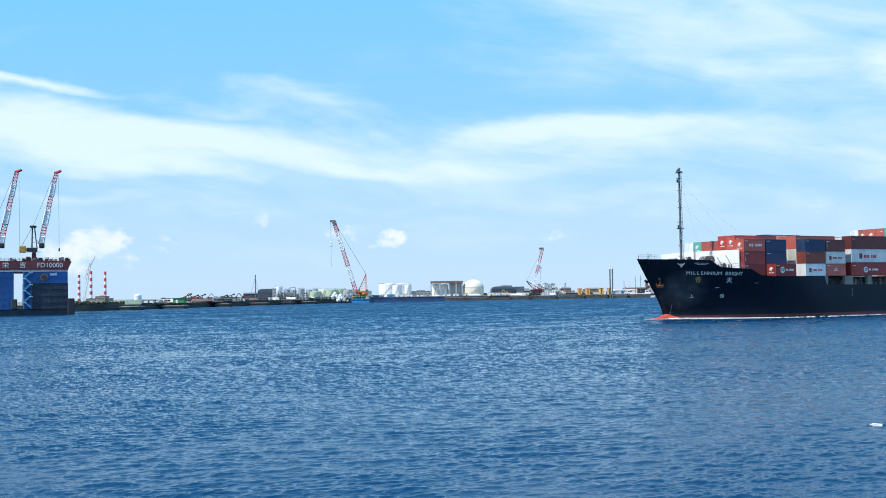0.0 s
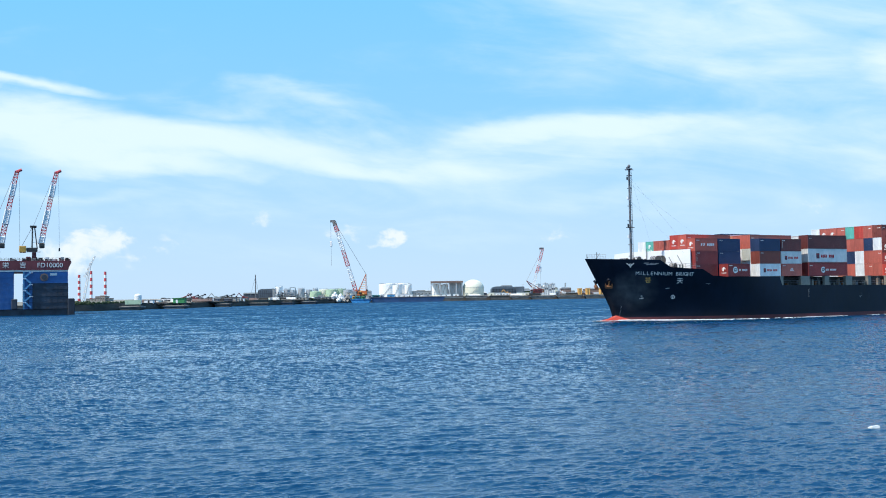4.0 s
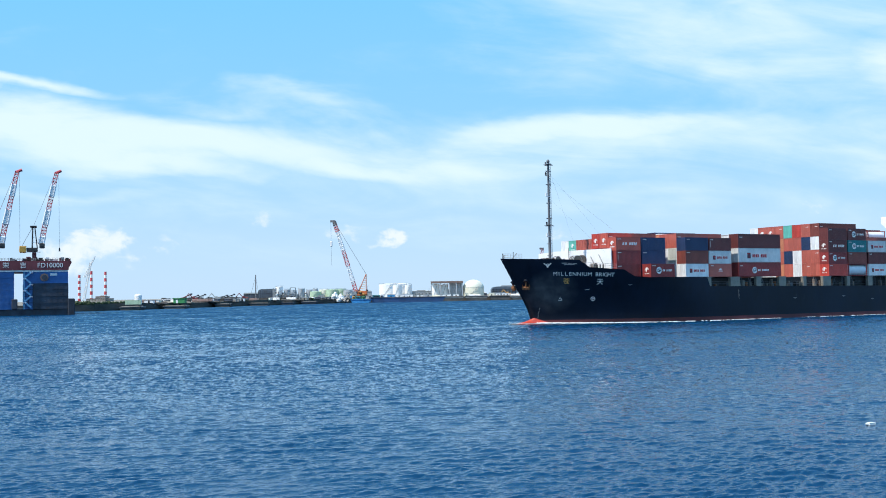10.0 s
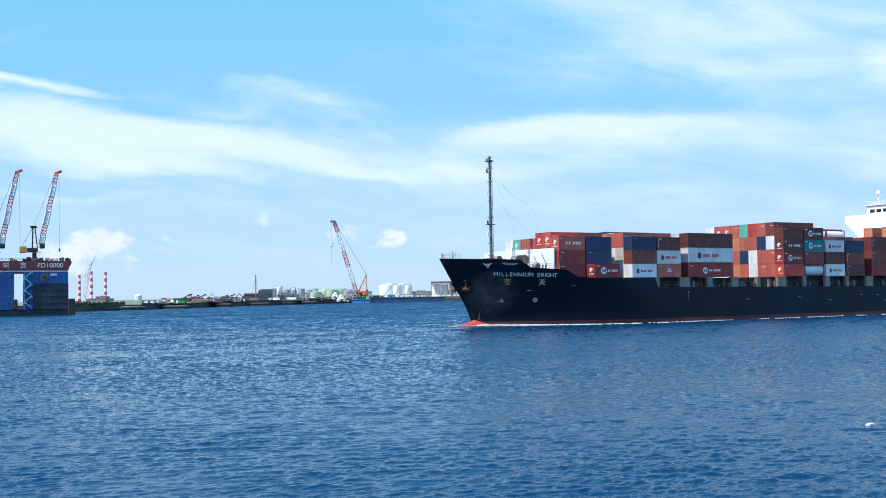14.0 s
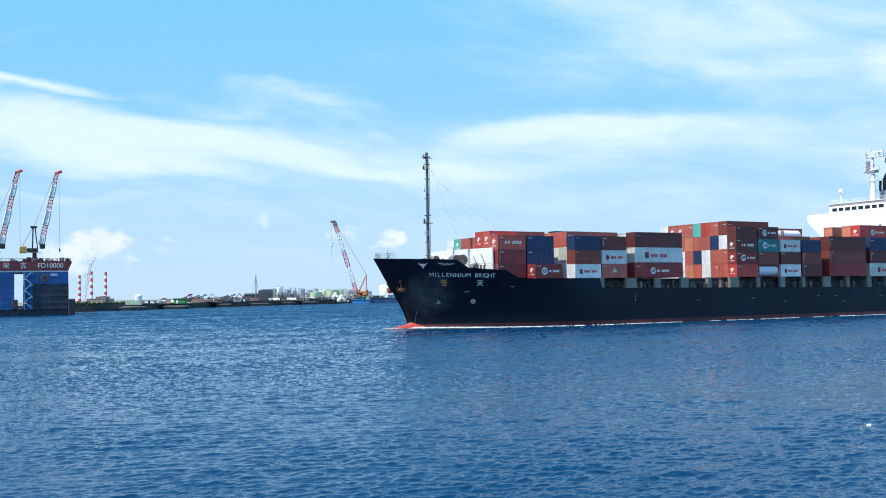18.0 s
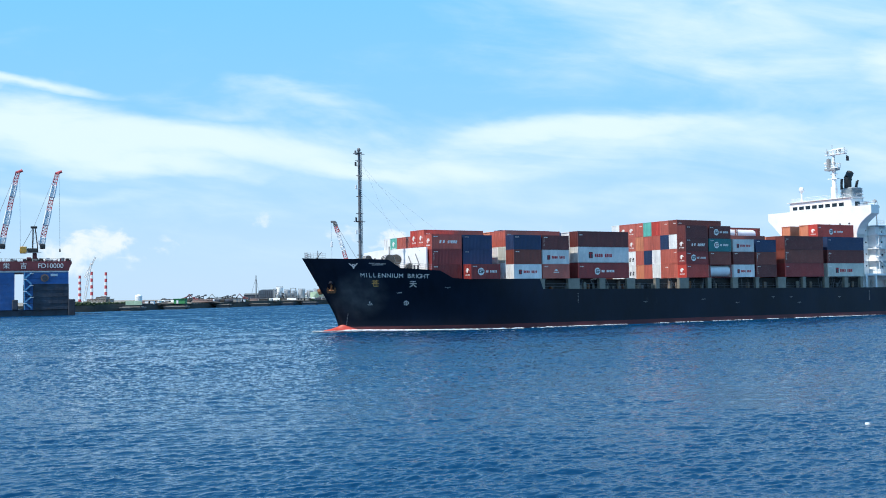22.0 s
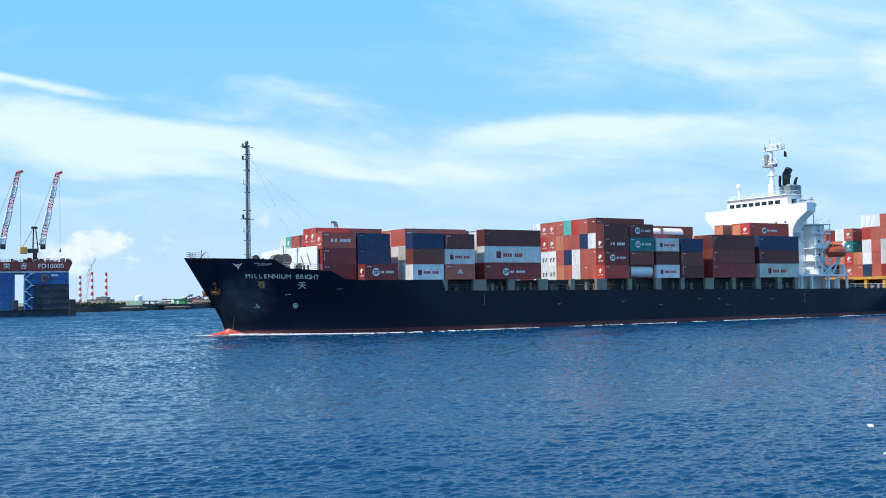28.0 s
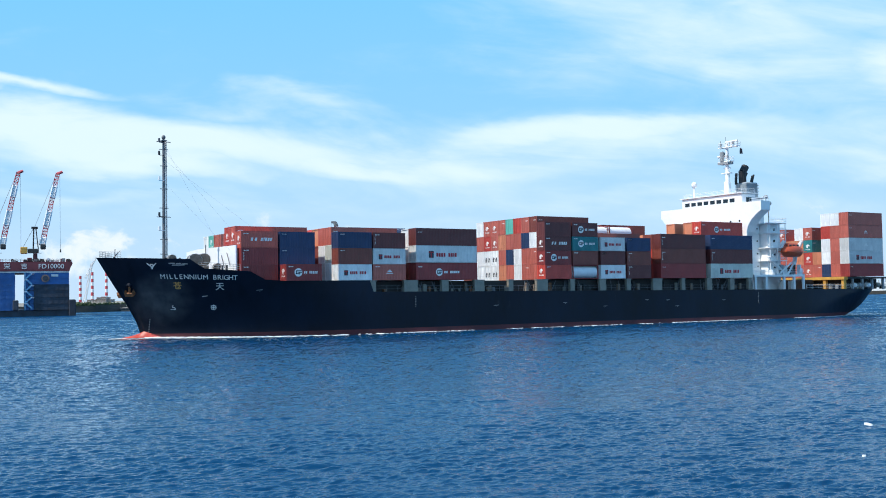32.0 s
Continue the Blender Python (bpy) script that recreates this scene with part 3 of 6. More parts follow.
strokes(7.6, 4.8, 0.95, ring + [(0, -0.35, 0, 0.35), (-0.3, 0, 0.3, 0)])
strokes(6.2, 6.55, 0.7, [(-0.6, -0.05, 0.6, 0.08)])
for u, w0, w1 in ((40.4, 4.3, 6.0), (-0.4, 1.2, 3.2), (123.3, 3.4, 5.6)):
    z = w0
    while z < w1:
        part("draught_figure", box(B(), -0.07, 0.07, 0, 0.10, -0.02, 0.02), "grey", hull, "", on_hull(u, z))
        z += 0.26
for u, w in ((13.7, 7.35), (56.7, 4.2), (72, 4.4), (81.5, 3.6), (92, 4.6), (97.5, 4.5), (113, 4.3), (100, 3.3)):
    strokes(u, w, 0.7, [(-0.7, 0.0, 0.7, 0.06), (-0.1, -0.2, 0.15, -0.2)], "grey", "scupper_mark")

# anchors in their pockets
for side in (1, -1):
    bm = B()
    rod(bm, (0.1, 1.0, 0.05), (0, -0.3, 0.3), 0.2, n=8)
    prism(bm, [(-0.95, -0.25), (-0.8, -0.75), (0.8, -0.75), (0.95, -0.25), (0.75, 0.35), (0.55, -0.2), (-0.55, -0.2), (-0.75, 0.35)], "z", 0.05, 0.6)
    m = on_hull(-3.4, 7.5, 0.02 if side > 0 else 0.5) @ Matrix.Diagonal((0.85, 0.85, 1, 1))
    if side < 0:
        m = Matrix.Diagonal((1, -1, 1, 1)) @ m @ Matrix.Diagonal((-1, 1, 1, 1))
    an = part("anchor", bm, "rust", ship, "rusty stockless anchor housed in the bow", m)
    bm = B()
    rod(bm, (0, 1.1, -0.25), (0, 0.9, 0.18), 0.55, n=14)
    part("hawse_bolster", bm, "hull", an)

# forecastle: breakwater wall, foremast, winches, rails
bm = B()
WALL_U = 10.35
prism(bm, [(HALF - 3.4, 10.0), (HALF - 3.4, 14.35), (HALF - 21.5, 14.5), (HALF - 27.2, 14.25), (HALF - 27.2, 10.0)], "x", -WALL_U, -WALL_U - 0.25)
breakwater = part("breakwater", bm, "white", ship, "white painted breakwater plate across the foredeck")
for v in (5, 8, 11, 14, 17, 20):
    bm = B()
    prism(bm, [(-WALL_U - 0.26, 9.95), (-WALL_U - 1.7, 9.95), (-WALL_U - 0.26, 13.6)], "y", HALF - v, HALF - v + 0.12)
    part("bracket", bm, "white", breakwater)
bm = B()
rod(bm, S(WALL_U - 0.35, 16.2, 10), S(WALL_U - 0.35, 16.2, 15.0), 0.09)
part("post", bm, "mast", breakwater)
for v, w in ((7.0, 12.3), (9.5, 12.0)):
    bm = B()
    rod(bm, S(WALL_U - 0.12, v, w + 1.0), S(WALL_U - 0.12, v - 1.4, w - 1.0), 0.07)
    part("brace", bm, "mast", breakwater)

foremast = part("foremast", rod(B(), S(1.5, 11.0, 9.9), S(1.5, 11.0, 30.9), 0.27, 0.20, n=14), "mast", ship, "tall grey tubular foremast with a ladder")
bm = B()
for sx in (-0.2, 0.2):
    rod(bm, S(1.98, 11.0 + sx, 10), S(1.86, 11.0 + sx, 30.7), 0.05, n=5)
for i in range(59):
    z = 10.3 + i * 0.345
    rod(bm, S(1.93, 10.78, z), S(1.93, 11.22, z), 0.025, n=4)
part("ladder", bm, "grey", foremast)
for z, w in ((30.8, 1.1), (29.6, 0.7), (27.0, 0.6), (23.4, 0.6), (20.4, 0.7), (19.0, 1.1), (15.5, 0.6), (13.2, 0.6)):
    bm = B()
    rod(bm, S(1.5 - w, 11.0, z), S(1.5 + w, 11.0, z), 0.06, n=6)
    rod(bm, S(1.5, 11.0 - w, z), S(1.5, 11.0 + w, z), 0.06, n=6)
    part("yard", bm, "mast", foremast)
for z, c in ((31.0, "mast"), (29.0, "steel"), (25.0, "white"), (19.4, "steel"), (17.2, "white")):
    bm = B()
    rod(bm, S(0.7, 10.7, z - 0.3), S(0.7, 10.7, z + 0.3), 0.17, n=10)
    box(bm, -1.5, -0.7, HALF - 10.8, HALF - 10.6, z - 0.38, z - 0.3)
    part("mast_light", bm, c, foremast)
bm = B()
ball(bm, S(1.5, 11.0, 31.5), 0.32, 1.2)
box(bm, -1.9, -1.1, HALF - 11.5, HALF - 10.5, 30.9, 31.05)
part("masthead", bm, "mast", foremast)
for a, b in ((S(1.5, 11.0, 24.5), S(9.8, 4.5, 13.6)), (S(1.5, 11.0, 30.5), S(12, 17, 16)), (S(1.5, 11.0, 29.5), S(11.5, 7, 16.4)), (S(1.5, 11.0, 28), S(14, 5, 17))):
    part("stay", rod(B(), a, b, 0.009, n=4), "grey", foremast, "thin wire stay")


def winch(u, v, w, r, wide):
    bm = B()
    rod(bm, S(u, v - wide, w), S(u, v + wide, w), r * 0.35, n=14)
    head = part("winch", bm, "winch", ship, "brown steel mooring winch with rope drums")
    for k in (-1, -0.35, 0.35, 1):
        part("flange", rod(B(), S(u, v + wide * k - 0.04, w), S(u, v + wide * k + 0.04, w), r, n=20), "winch", head)
        part("flange_rim", rod(B(), S(u, v + wide * k - 0.06, w), S(u, v + wide * k + 0.06, w), r + 0.07, n=20, caps=False), "cranewhite", head)
    bm = B()
    box(bm, -u - 0.7, -u + 0.7, HALF - v - wide, HALF - v + wide, 9.9, w - r * 0.95)
    part("bed", bm, "winch", head)
    bm = B()
    rod(bm, S(u, v - wide * 0.9, w), S(u, v - wide * 0.4, w), r * 0.75, n=14)
    part("rope_coil", bm, "winch", head)


winch(2.4, 10.2, 12.45, 0.62, 0.6)
winch(5.3, 8.0, 12.15, 0.98, 0.75)
winch(6.9, 8.6, 12.25, 0.98, 0.75)
winch(4.6, 17.0, 12.4, 0.6, 0.9)
winch(8.3, 6.2, 11.1, 0.5, 0.6)
for v, u in ((4.6, 9.0), (5.2, 8.0), (9, 3.0), (10, 1.8), (12, 0.8)):
    bm = B()
    for d in (-0.35, 0.35):
        rod(bm, S(u + d, v, 9.9), S(u + d, v, 11.3 if u > 4 else 12.55), 0.16, n=10)
    part("bollard", bm, "steel", ship)


def rail(name, pts, height=1.05, every=1.6, material="white", bars=3, r=0.028):
    """A rail of posts and bars through points aboard; returns its mesh part."""
    bm = B()
    for a, b in zip(pts, pts[1:]):
        n = max(1, int((b - a).length / every))
        for i in range(n + 1):
            p = a + (b - a) * i / n
            rod(bm, p, p + Vector((0, 0, height)), r, n=4, caps=False)
        for k in range(bars):
            h = Vector((0, 0, height * (k + 1) / bars))
            rod(bm, a + h, b + h, r, n=4, caps=False)
    return part(name, bm, material, ship)


rail("bow_rail", [S(-7.7, 13.7, 12.6), S(-6.0, HALF - half_breadth(-6.0, 12.4), 12.45), S(-5.2, HALF - half_breadth(-5.2, 12.4), 12.42)], 1.05, 0.5, "grey")
rail("bow_rail", [S(-7.7, 13.7, 12.6), S(-6.0, HALF + half_breadth(-6.0, 12.4), 12.45), S(-5.2, HALF + half_breadth(-5.2, 12.4), 12.42)], 1.05, 0.5, "grey")
rail("foredeck_rail", [S(u, HALF - half_breadth(u, 10.3) + 0.1, sheer(u)) for u in (4.8, 6.5, 8.5, 10.6)], 1.0, 1.0, "grey")
bm = B()
rod(bm, S(-6.6, 13.4, 11.5), S(-4.6, 13.4, 13.8), 0.05, n=5)
rod(bm, S(-5.4, 13.4, 12.4), S(-5.4, 13.4, 14.0), 0.07, n=5)
rod(bm, S(-5.9, 13.4, 12.4), S(-5.0, 13.0, 13.6), 0.04, n=5)
part("jackstaff", bm, "mast", ship)

# hatch coamings and the lashing posts under the outer stacks
bm = B()
box(bm, -122.0, -32.0, HALF - 1.6, -HALF + 1.6, 6.0, 8.55)
coaming = part("hatch_coaming", bm, "coaming", ship, "weathered dark hatch coaming under the stacks")
for a, b in ((31.87, 33.0), (38.3, 40.9), (45.6, 47.0), (52.3, 54.3), (59.5, 60.5), (65.7, 68.2), (73.4, 74.4), (80.4, 81.9), (87.1, 88.1), (93.8, 96.2), (101.5, 102.4), (108.5, 109.9), (115.1, 116.3), (120.5, 121.4)):
    for side in (0.05, 2 * HALF - 0.75):
        bm = B()
        box(bm, -b, -a, HALF - side - 0.7, HALF - side, 6.3, 8.68, 0.03)
        box(bm, -b - 0.08, -a + 0.08, HALF - side - 0.74, HALF - side + 0.03, 8.5, 8.7)
        part("stack_post", bm, "beige", ship, "beige painted steel post carrying the outer stacks")
rng = random.Random(8)
for i in range(90):
    u = rng.uniform(33, 120)
    bm = B()
    k = rng.random()
    if k < 0.4:
        box(bm, -u - rng.uniform(0.2, 0.9), -u, HALF - 1.5, HALF - 0.9, 6.5, 6.5 + rng.uniform(0.7, 1.8), 0.03)
        part("deck_fitting", bm, rng.choice(["coaming", "beige", "coaming", "rust", "winch"]), ship)
    elif k < 0.75:
        rod(bm, S(u, 0.9, 6.4), S(u + rng.uniform(-1.8, 1.8), 0.8, 8.6), 0.05, n=5)
        part("lashing_rod", bm, "mast", ship)
    else:
        rod(bm, S(u, 1.1, 6.4), S(u, 1.1, 6.4 + rng.uniform(0.8, 1.5)), rng.uniform(0.15, 0.35), n=10)
        part("ventilator", bm, rng.choice(["beige", "winch", "mast"]), ship)
rail("side_rail", [S(33, 0.15, 6.8), S(76, 0.15, 6.55), S(121, 0.15, 6.25)], 1.0, 2.0, "mast", 2)
rail("stern_rail", [S(139, 0.4, 6.2), S(155, 0.9, 6.1), S(168.5, 2.2, 6.0), S(168.8, 20, 6.0)], 1.0, 2.0, "white", 3)

# ======== deckhouse ========
house = part("deckhouse", box(B(), -128.4, -124.6, HALF - 3.6, HALF - 24.6, 6.1, 22.6, 0.15), "white", ship, "white painted steel deckhouse")
part("after_house", box(B(), -135.2, -128.4, HALF - 3.9, HALF - 24.3, 6.1, 20.2, 0.15), "white", house)
bm = B()
prism(bm, [(HALF + 0.4, 23.0), (HALF + 0.4, 24.9), (HALF - 29.2, 24.9), (HALF - 29.2, 23.1), (HALF - 25.4, 19.4), (HALF - 24.6, 17.0), (HALF - 3.6, 17.0), (HALF - 3.6, 18.6), (HALF - 3.2, 19.9), (HALF - 2.3, 21.1), (HALF - 0.9, 22.2)], "x", -124.4, -127.2)
wing = part("bridge_wing", bm, "white", ship, "white bridge wings sweeping out to both sides")
bm = B()
box(bm, -129.4, -124.9, HALF - 5.2, HALF - 23.0, 22.6, 27.0, 0.2)
wheelhouse = part("wheelhouse", bm, "white", ship, "white wheelhouse with a row of dark windows")
part("roof_lip", box(B(), -129.7, -124.55, HALF - 4.9, HALF - 23.3, 27.0, 27.18, 0.04), "white", wheelhouse)
for i in range(8):
    v = 7.2 + i * 1.9
    win = part("window", box(B(), -124.95, -124.82, HALF - v - 1.35, HALF - v, 25.2, 26.05, 0.03), "glass", wheelhouse)
    bm = B()
    box(bm, -124.9, -124.78, HALF - v - 1.43, HALF - v + 0.08, 26.05, 26.18)
    box(bm, -124.9, -124.78, HALF - v - 1.43, HALF - v + 0.08, 25.1, 25.2)
    part("window_frame", bm, "white", win)
for i in range(1):
    u = 126.3 + i * 2.6
    part("window", box(B(), -u - 1.6, -u, HALF - 5.22, HALF - 5.12, 25.05, 26.15, 0.03), "glass", wheelhouse)
for w, vs in ((21.0, (5.5, 8, 11, 14, 17, 20, 23)), (18.6, (5.5, 8, 11, 14, 17, 20, 23))):
    for v in vs:
        bm = B()
        rod(bm, S(124.45, v, w), S(124.65 - 0.3, v, w), 0.22, n=12)
        part("porthole", bm, "glass", house)
for u in (127.5, 130.5):
    for w in (19.3, 16.6, 13.9, 11.2):
        part("porthole", rod(B(), S(u, 3.62, w), S(u, 3.52, w), 0.17, n=12), "glass", house)
rail("wing_rail", [S(125.0, -0.2, 24.9), S(127.0, -0.2, 24.9), S(127.1, 5.0, 24.9)], 0.9, 0.9, "white", 2)
rail("monkey_rail", [S(129.2, 5.4, 27.1), S(125.2, 5.4, 27.1), S(125.2, 22.6, 27.1), S(129.2, 22.6, 27.1)], 1.0, 1.6, "white", 3)
part("gallery_house", box(B(), -132.6, -128.5, HALF - 1.7, HALF - 4.2, 9.36, 20.2, 0.1), "white", house, "white casing behind the open galleries")
for w in (10.9, 13.6, 16.6, 19.0):
    part("porthole", rod(B(), S(130.6, 1.72, w), S(130.6, 1.64, w), 0.3, n=12), "glass", house)
# open galleries abaft the port side, four decks
for i, w in enumerate((12.4, 15.15, 18.3, 20.4)):
    bm = B()
    box(bm, -133.0, -127.6, HALF - 0.3, HALF - 4.0, w - 0.16, w)
    g = part("gallery", bm, "white", ship, "white open gallery deck with rails")
    bm = B()
    for u in (127.9, 130.2, 132.8):
        rod(bm, S(u, 0.5, w - 2.6), S(u, 0.5, w - 0.1), 0.09, n=6)
    part("stanchion", bm, "white", g)
    rail("gallery_rail", [S(127.6, 0.4, w), S(133.0, 0.4, w), S(133.0, 3.9, w)], 1.0, 1.0, "white", 3)
    bm = B()
    rod(bm, S(128.3, 1.3, w - 2.6), S(131.2, 1.3, w - 0.1), 0.10, n=6)
    part("stairway", bm, "white", g)
# searchlight and instruments on the port wing, satellite dome, radar mast
for u, v, w, r in ((127.6, 1.0, 25.9, 0.5), (129.0, 1.6, 24.6, 0.7)):
    bm = B()
    rod(bm, S(u, v, 24.0 if r < 0.6 else 20.5), S(u, v, w), 0.1)
    ball(bm, S(u, v, w), r, 0.8, 10)
    part("searchlight", bm, "grey", ship)
bm = B()
rod(bm, S(126.2, 20.2, 27.1), S(126.2, 20.2, 29.6), 0.28, 0.22, n=12)
dome = part("satellite_dome_stand", bm, "white", ship)
bm = B()
ball(bm, S(126.2, 20.2, 30.2), 0.62, 1.2, 18)
part("satellite_dome", bm, "white", dome, "white satellite dome")
bm = B()
box(bm, -130.3, -129.1, HALF - 14.1, HALF - 12.8, 27.1, 30.5, 0.2)
rod(bm, S(129.7, 13.4, 30.4), S(129.7, 13.4, 35.2), 0.52, 0.42, n=12)
rod(bm, S(129.7, 13.4, 35.0), S(129.7, 13.4, 39.0), 0.34, 0.26, n=12)
radar = part("radar_mast", bm, "white", ship, "white radar mast with crosstrees above the bridge")
for w, a, b in ((38.1, 10.0, 15.4), (34.9, 11.9, 15.6), (32.3, 12.2, 14.8)):
    part("crosstree", box(B(), -130.3, -129.1, HALF - a, HALF - b, w, w + 0.18), "white", radar)
for v, w, ln in ((12.0, 39.2, 1.7), (14.9, 36.2, 1.2), (13.4, 33.3, 0.9)):
    sc = part("radar_scanner", box(B(), -129.9, -129.5, HALF - v - ln, HALF - v + ln, w, w + 0.35, 0.05), "white", radar)
    part("scanner_post", rod(B(), S(129.7, v, w - 1.2), S(129.7, v, w), 0.16), "white", sc)
for v, w, h in ((10.2, 38, 1.6), (15.2, 38, 1.9), (13.7, 38.6, 2.0), (12.5, 38, 1.6), (11.2, 38, 1.2)):
    part("aerial", rod(B(), S(129.7, v, w), S(129.7, v, w + h), 0.06, n=5), "grey", radar)
for v, w in ((9.9, 36.4), (15.0, 36.2)):
    bm = B()
    prism(bm, [(HALF - v, w), (HALF - v - 0.9, w + 0.15), (HALF - v - 0.75, w + 1.5), (HALF - v - 0.1, w + 1.1)], "x", -130.9, -130.87)
    part("signal_flag", bm, "darkmark", radar, "small dark signal flag")
bm = B()
rod(bm, S(129.2, 14.4, 35.1), S(129.2, 14.4, 37.2), 0.5, n=10)
box(bm, -130.6, -128.8, HALF - 12.4, HALF - 15.4, 34.4, 34.9)
part("mast_platform", bm, "grey", radar)
for w, a, b in ((38.3, 10.0, 15.4), (35.1, 11.9, 15.6)):
    rail("mast_rail", [S(129.2, a, w), S(129.2, b, w), S(130.3, b, w), S(130.3, a, w), S(129.2, a, w)], 0.9, 0.8, "white", 2, 0.04)
for v, w in ((11.0, 38.9), (14.5, 38.8), (12.6, 36.0)):
    part("navigation_light", rod(B(), S(129.0, v, w - 0.3), S(129.0, v, w + 0.3), 0.22, n=8), "grey", radar)
bm = B()
for d in (-0.2, 0.2):
    rod(bm, S(130.5, 13.7 + d, 28), S(130.3, 13.7 + d, 38), 0.05, n=4)
for i in range(28):
    rod(bm, S(130.45, 13.5, 28.2 + i * 0.35), S(130.45, 13.9, 28.2 + i * 0.35), 0.03, n=4)
part("ladder", bm, "white", radar)

funnel = part("funnel", box(B(), -136.4, -132.6, HALF - 10.6, HALF - 13.9, 20.0, 30.3, 0.25), "funnel", ship, "grey funnel casing with black exhaust pipes")
for i in range(9):
    part("louvre", box(B(), -136.48, -132.52, HALF - 10.52, HALF - 13.98, 27.2 + i * 0.34, 27.2 + i * 0.34 + 0.08), "funnel", funnel)
part("funnel_platform", box(B(), -137.6, -129.8, HALF - 9.0, HALF - 15.6, 26.6, 26.8), "white", funnel)
part("funnel_casing", box(B(), -137.0, -129.6, HALF - 9.6, HALF - 15.0, 20.2, 26.6, 0.2), "white", funnel)
for u, v, h, r, lean in ((133.5, 12.5, 33.9, 0.86, 1.0), (132.6, 13.6, 32.4, 0.3, 0.2), (135.2, 11.6, 31.8, 0.22, 0.5), (136.0, 11.9, 32.1, 0.22, 0.5), (134.6, 13.2, 32.6, 0.4, 0.9)):
    bm = B()
    rod(bm, S(u, v, 30.0), S(u, v, h - 1.0), r, n=14)
    rod(bm, S(u, v, h - 1.3), S(u + lean, v, h + 0.1), r, n=14)
    part("exhaust_pipe", bm, "black", funnel, "sooty black exhaust pipe")

# poop: white portal frames, davit and the lifeboat's cradle
bm = B()
box(bm, -138.4, -122.6, HALF - 0.3, HALF - 5.0, 8.9, 9.35)
poop = part("poop_platform", bm, "white", ship, "white boat platform on posts beside the deckhouse")
for u in (122.9, 126.2, 131.8, 135.0, 138.0):
    part("post", box(B(), -u - 0.45, -u, HALF - 0.35, HALF - 0.8, 6.1, 8.9), "white", poop)
for u in (124.5, 128.8, 133.5, 136.6):
    part("locker", box(B(), -u - 0.8, -u, HALF - 2.5, HALF - 3.4, 6.1, 8.0, 0.05), "white", poop)
rail("platform_rail", [S(123, 0.4, 9.35), S(138.2, 0.4, 9.35)], 1.0, 1.0, "white", 3)
for u in (131.6, 137.2):
    bm = B()
    prism(bm, [(HALF - 3.0, 9.3), (HALF - 2.4, 9.3), (HALF - 1.2, 14.0), (HALF + 0.2, 16.4), (HALF - 0.3, 16.7), (HALF - 2.0, 14.6)], "x", -u, -u - 0.4)
    part("davit", bm, "white", ship, "white lifeboat davit")
bm = B()
for a, b in ((S(127.5, 0.6, 13.2), S(131.5, 0.6, 10.3)), (S(127.8, 1.1, 12.6), S(133, 1.1, 9.4)), (S(130.4, 0.5, 9.4), S(134.6, 0.6, 11.9)), (S(133.4, 0.6, 9.4), S(135.6, 0.6, 12.2))):
    rod(bm, a, b, 0.2, n=6)
part("gangway", bm, "white", ship, "stowed white accommodation ladder and struts")
rng = random.Random(5)
for i in range(16):
    u, w = rng.uniform(128.5, 140), rng.uniform(9.4, 11.6)
    bm = B()
    box(bm, -u - rng.uniform(0.3, 0.8), -u, HALF - rng.uniform(0.6, 1.0), HALF - rng.uniform(1.3, 2.2), 9.35, w, 0.04)
    part("boat_deck_gear", bm, rng.choice(["white", "cranewhite", "white", "coaming", "grey"]), ship)

part("steering_house", box(B(), -167.0, -154.0, HALF - 3.0, HALF - 24.0, 6.0, 8.3, 0.1), "coaming", ship, "dark steering gear house under the after stack")
part("mooring_house", box(B(), -152.5, -140.5, HALF - 9.0, HALF - 20.0, 6.0, 8.3, 0.1), "coaming", ship)
for u, m in ((156, "white"), (158.2, "grey"), (161, "white"), (164.5, "beige")):
    part("stern_winch", rod(B(), S(u, 1.6, 6.9), S(u + 1.2, 1.6, 6.9), 0.55, n=12), m, ship)
# stern: ochre lashing bridge under the after stack
bm = B()
box(bm, -153.2, -151.9, HALF - 0.5, -HALF + 0.5, 8.15, 8.8, 0.05)
bridge = part("lashing_bridge", bm, "ochre", ship, "ochre steel stack support at the stern")
for v in (0.7, 5.6, 10.4, 15.4, 20.4, 26.0):
    part("post", box(B(), -152.9, -152.1, HALF - v, HALF - v - 0.75, 6.0, 8.15, 0.03), "ochre", bridge)
for v in (3.0, 8.0, 13.0):
    part("guard_rail", rod(B(), S(152.0, v - 1.6, 7.1), S(152.0, v + 1.6, 7.1), 0.06, n=5), "ochre", bridge)
part("stern_platform", box(B(), -168.0, -153.3, HALF - 0.6, -HALF + 0.6, 8.35, 8.75, 0.05), "steel", ship)
for u in (155.5, 159.0, 162.5, 166.5):
    for v in (1.0, 25.6):
        part("post", box(B(), -u - 0.5, -u, HALF - v, HALF - v - 0.5, 5.9, 8.35, 0.03), "grey", ship)
for i in range(12):
    u = rng.uniform(141, 168)
    bm = B()
    box(bm, -u - rng.uniform(0.3, 1.2), -u, HALF - 1.6, HALF - 2.4, 6.0, 6.0 + rng.uniform(0.6, 1.6), 0.05)
    part("stern_fitting", bm, rng.choice(["white", "grey", "coaming", "beige"]), ship)

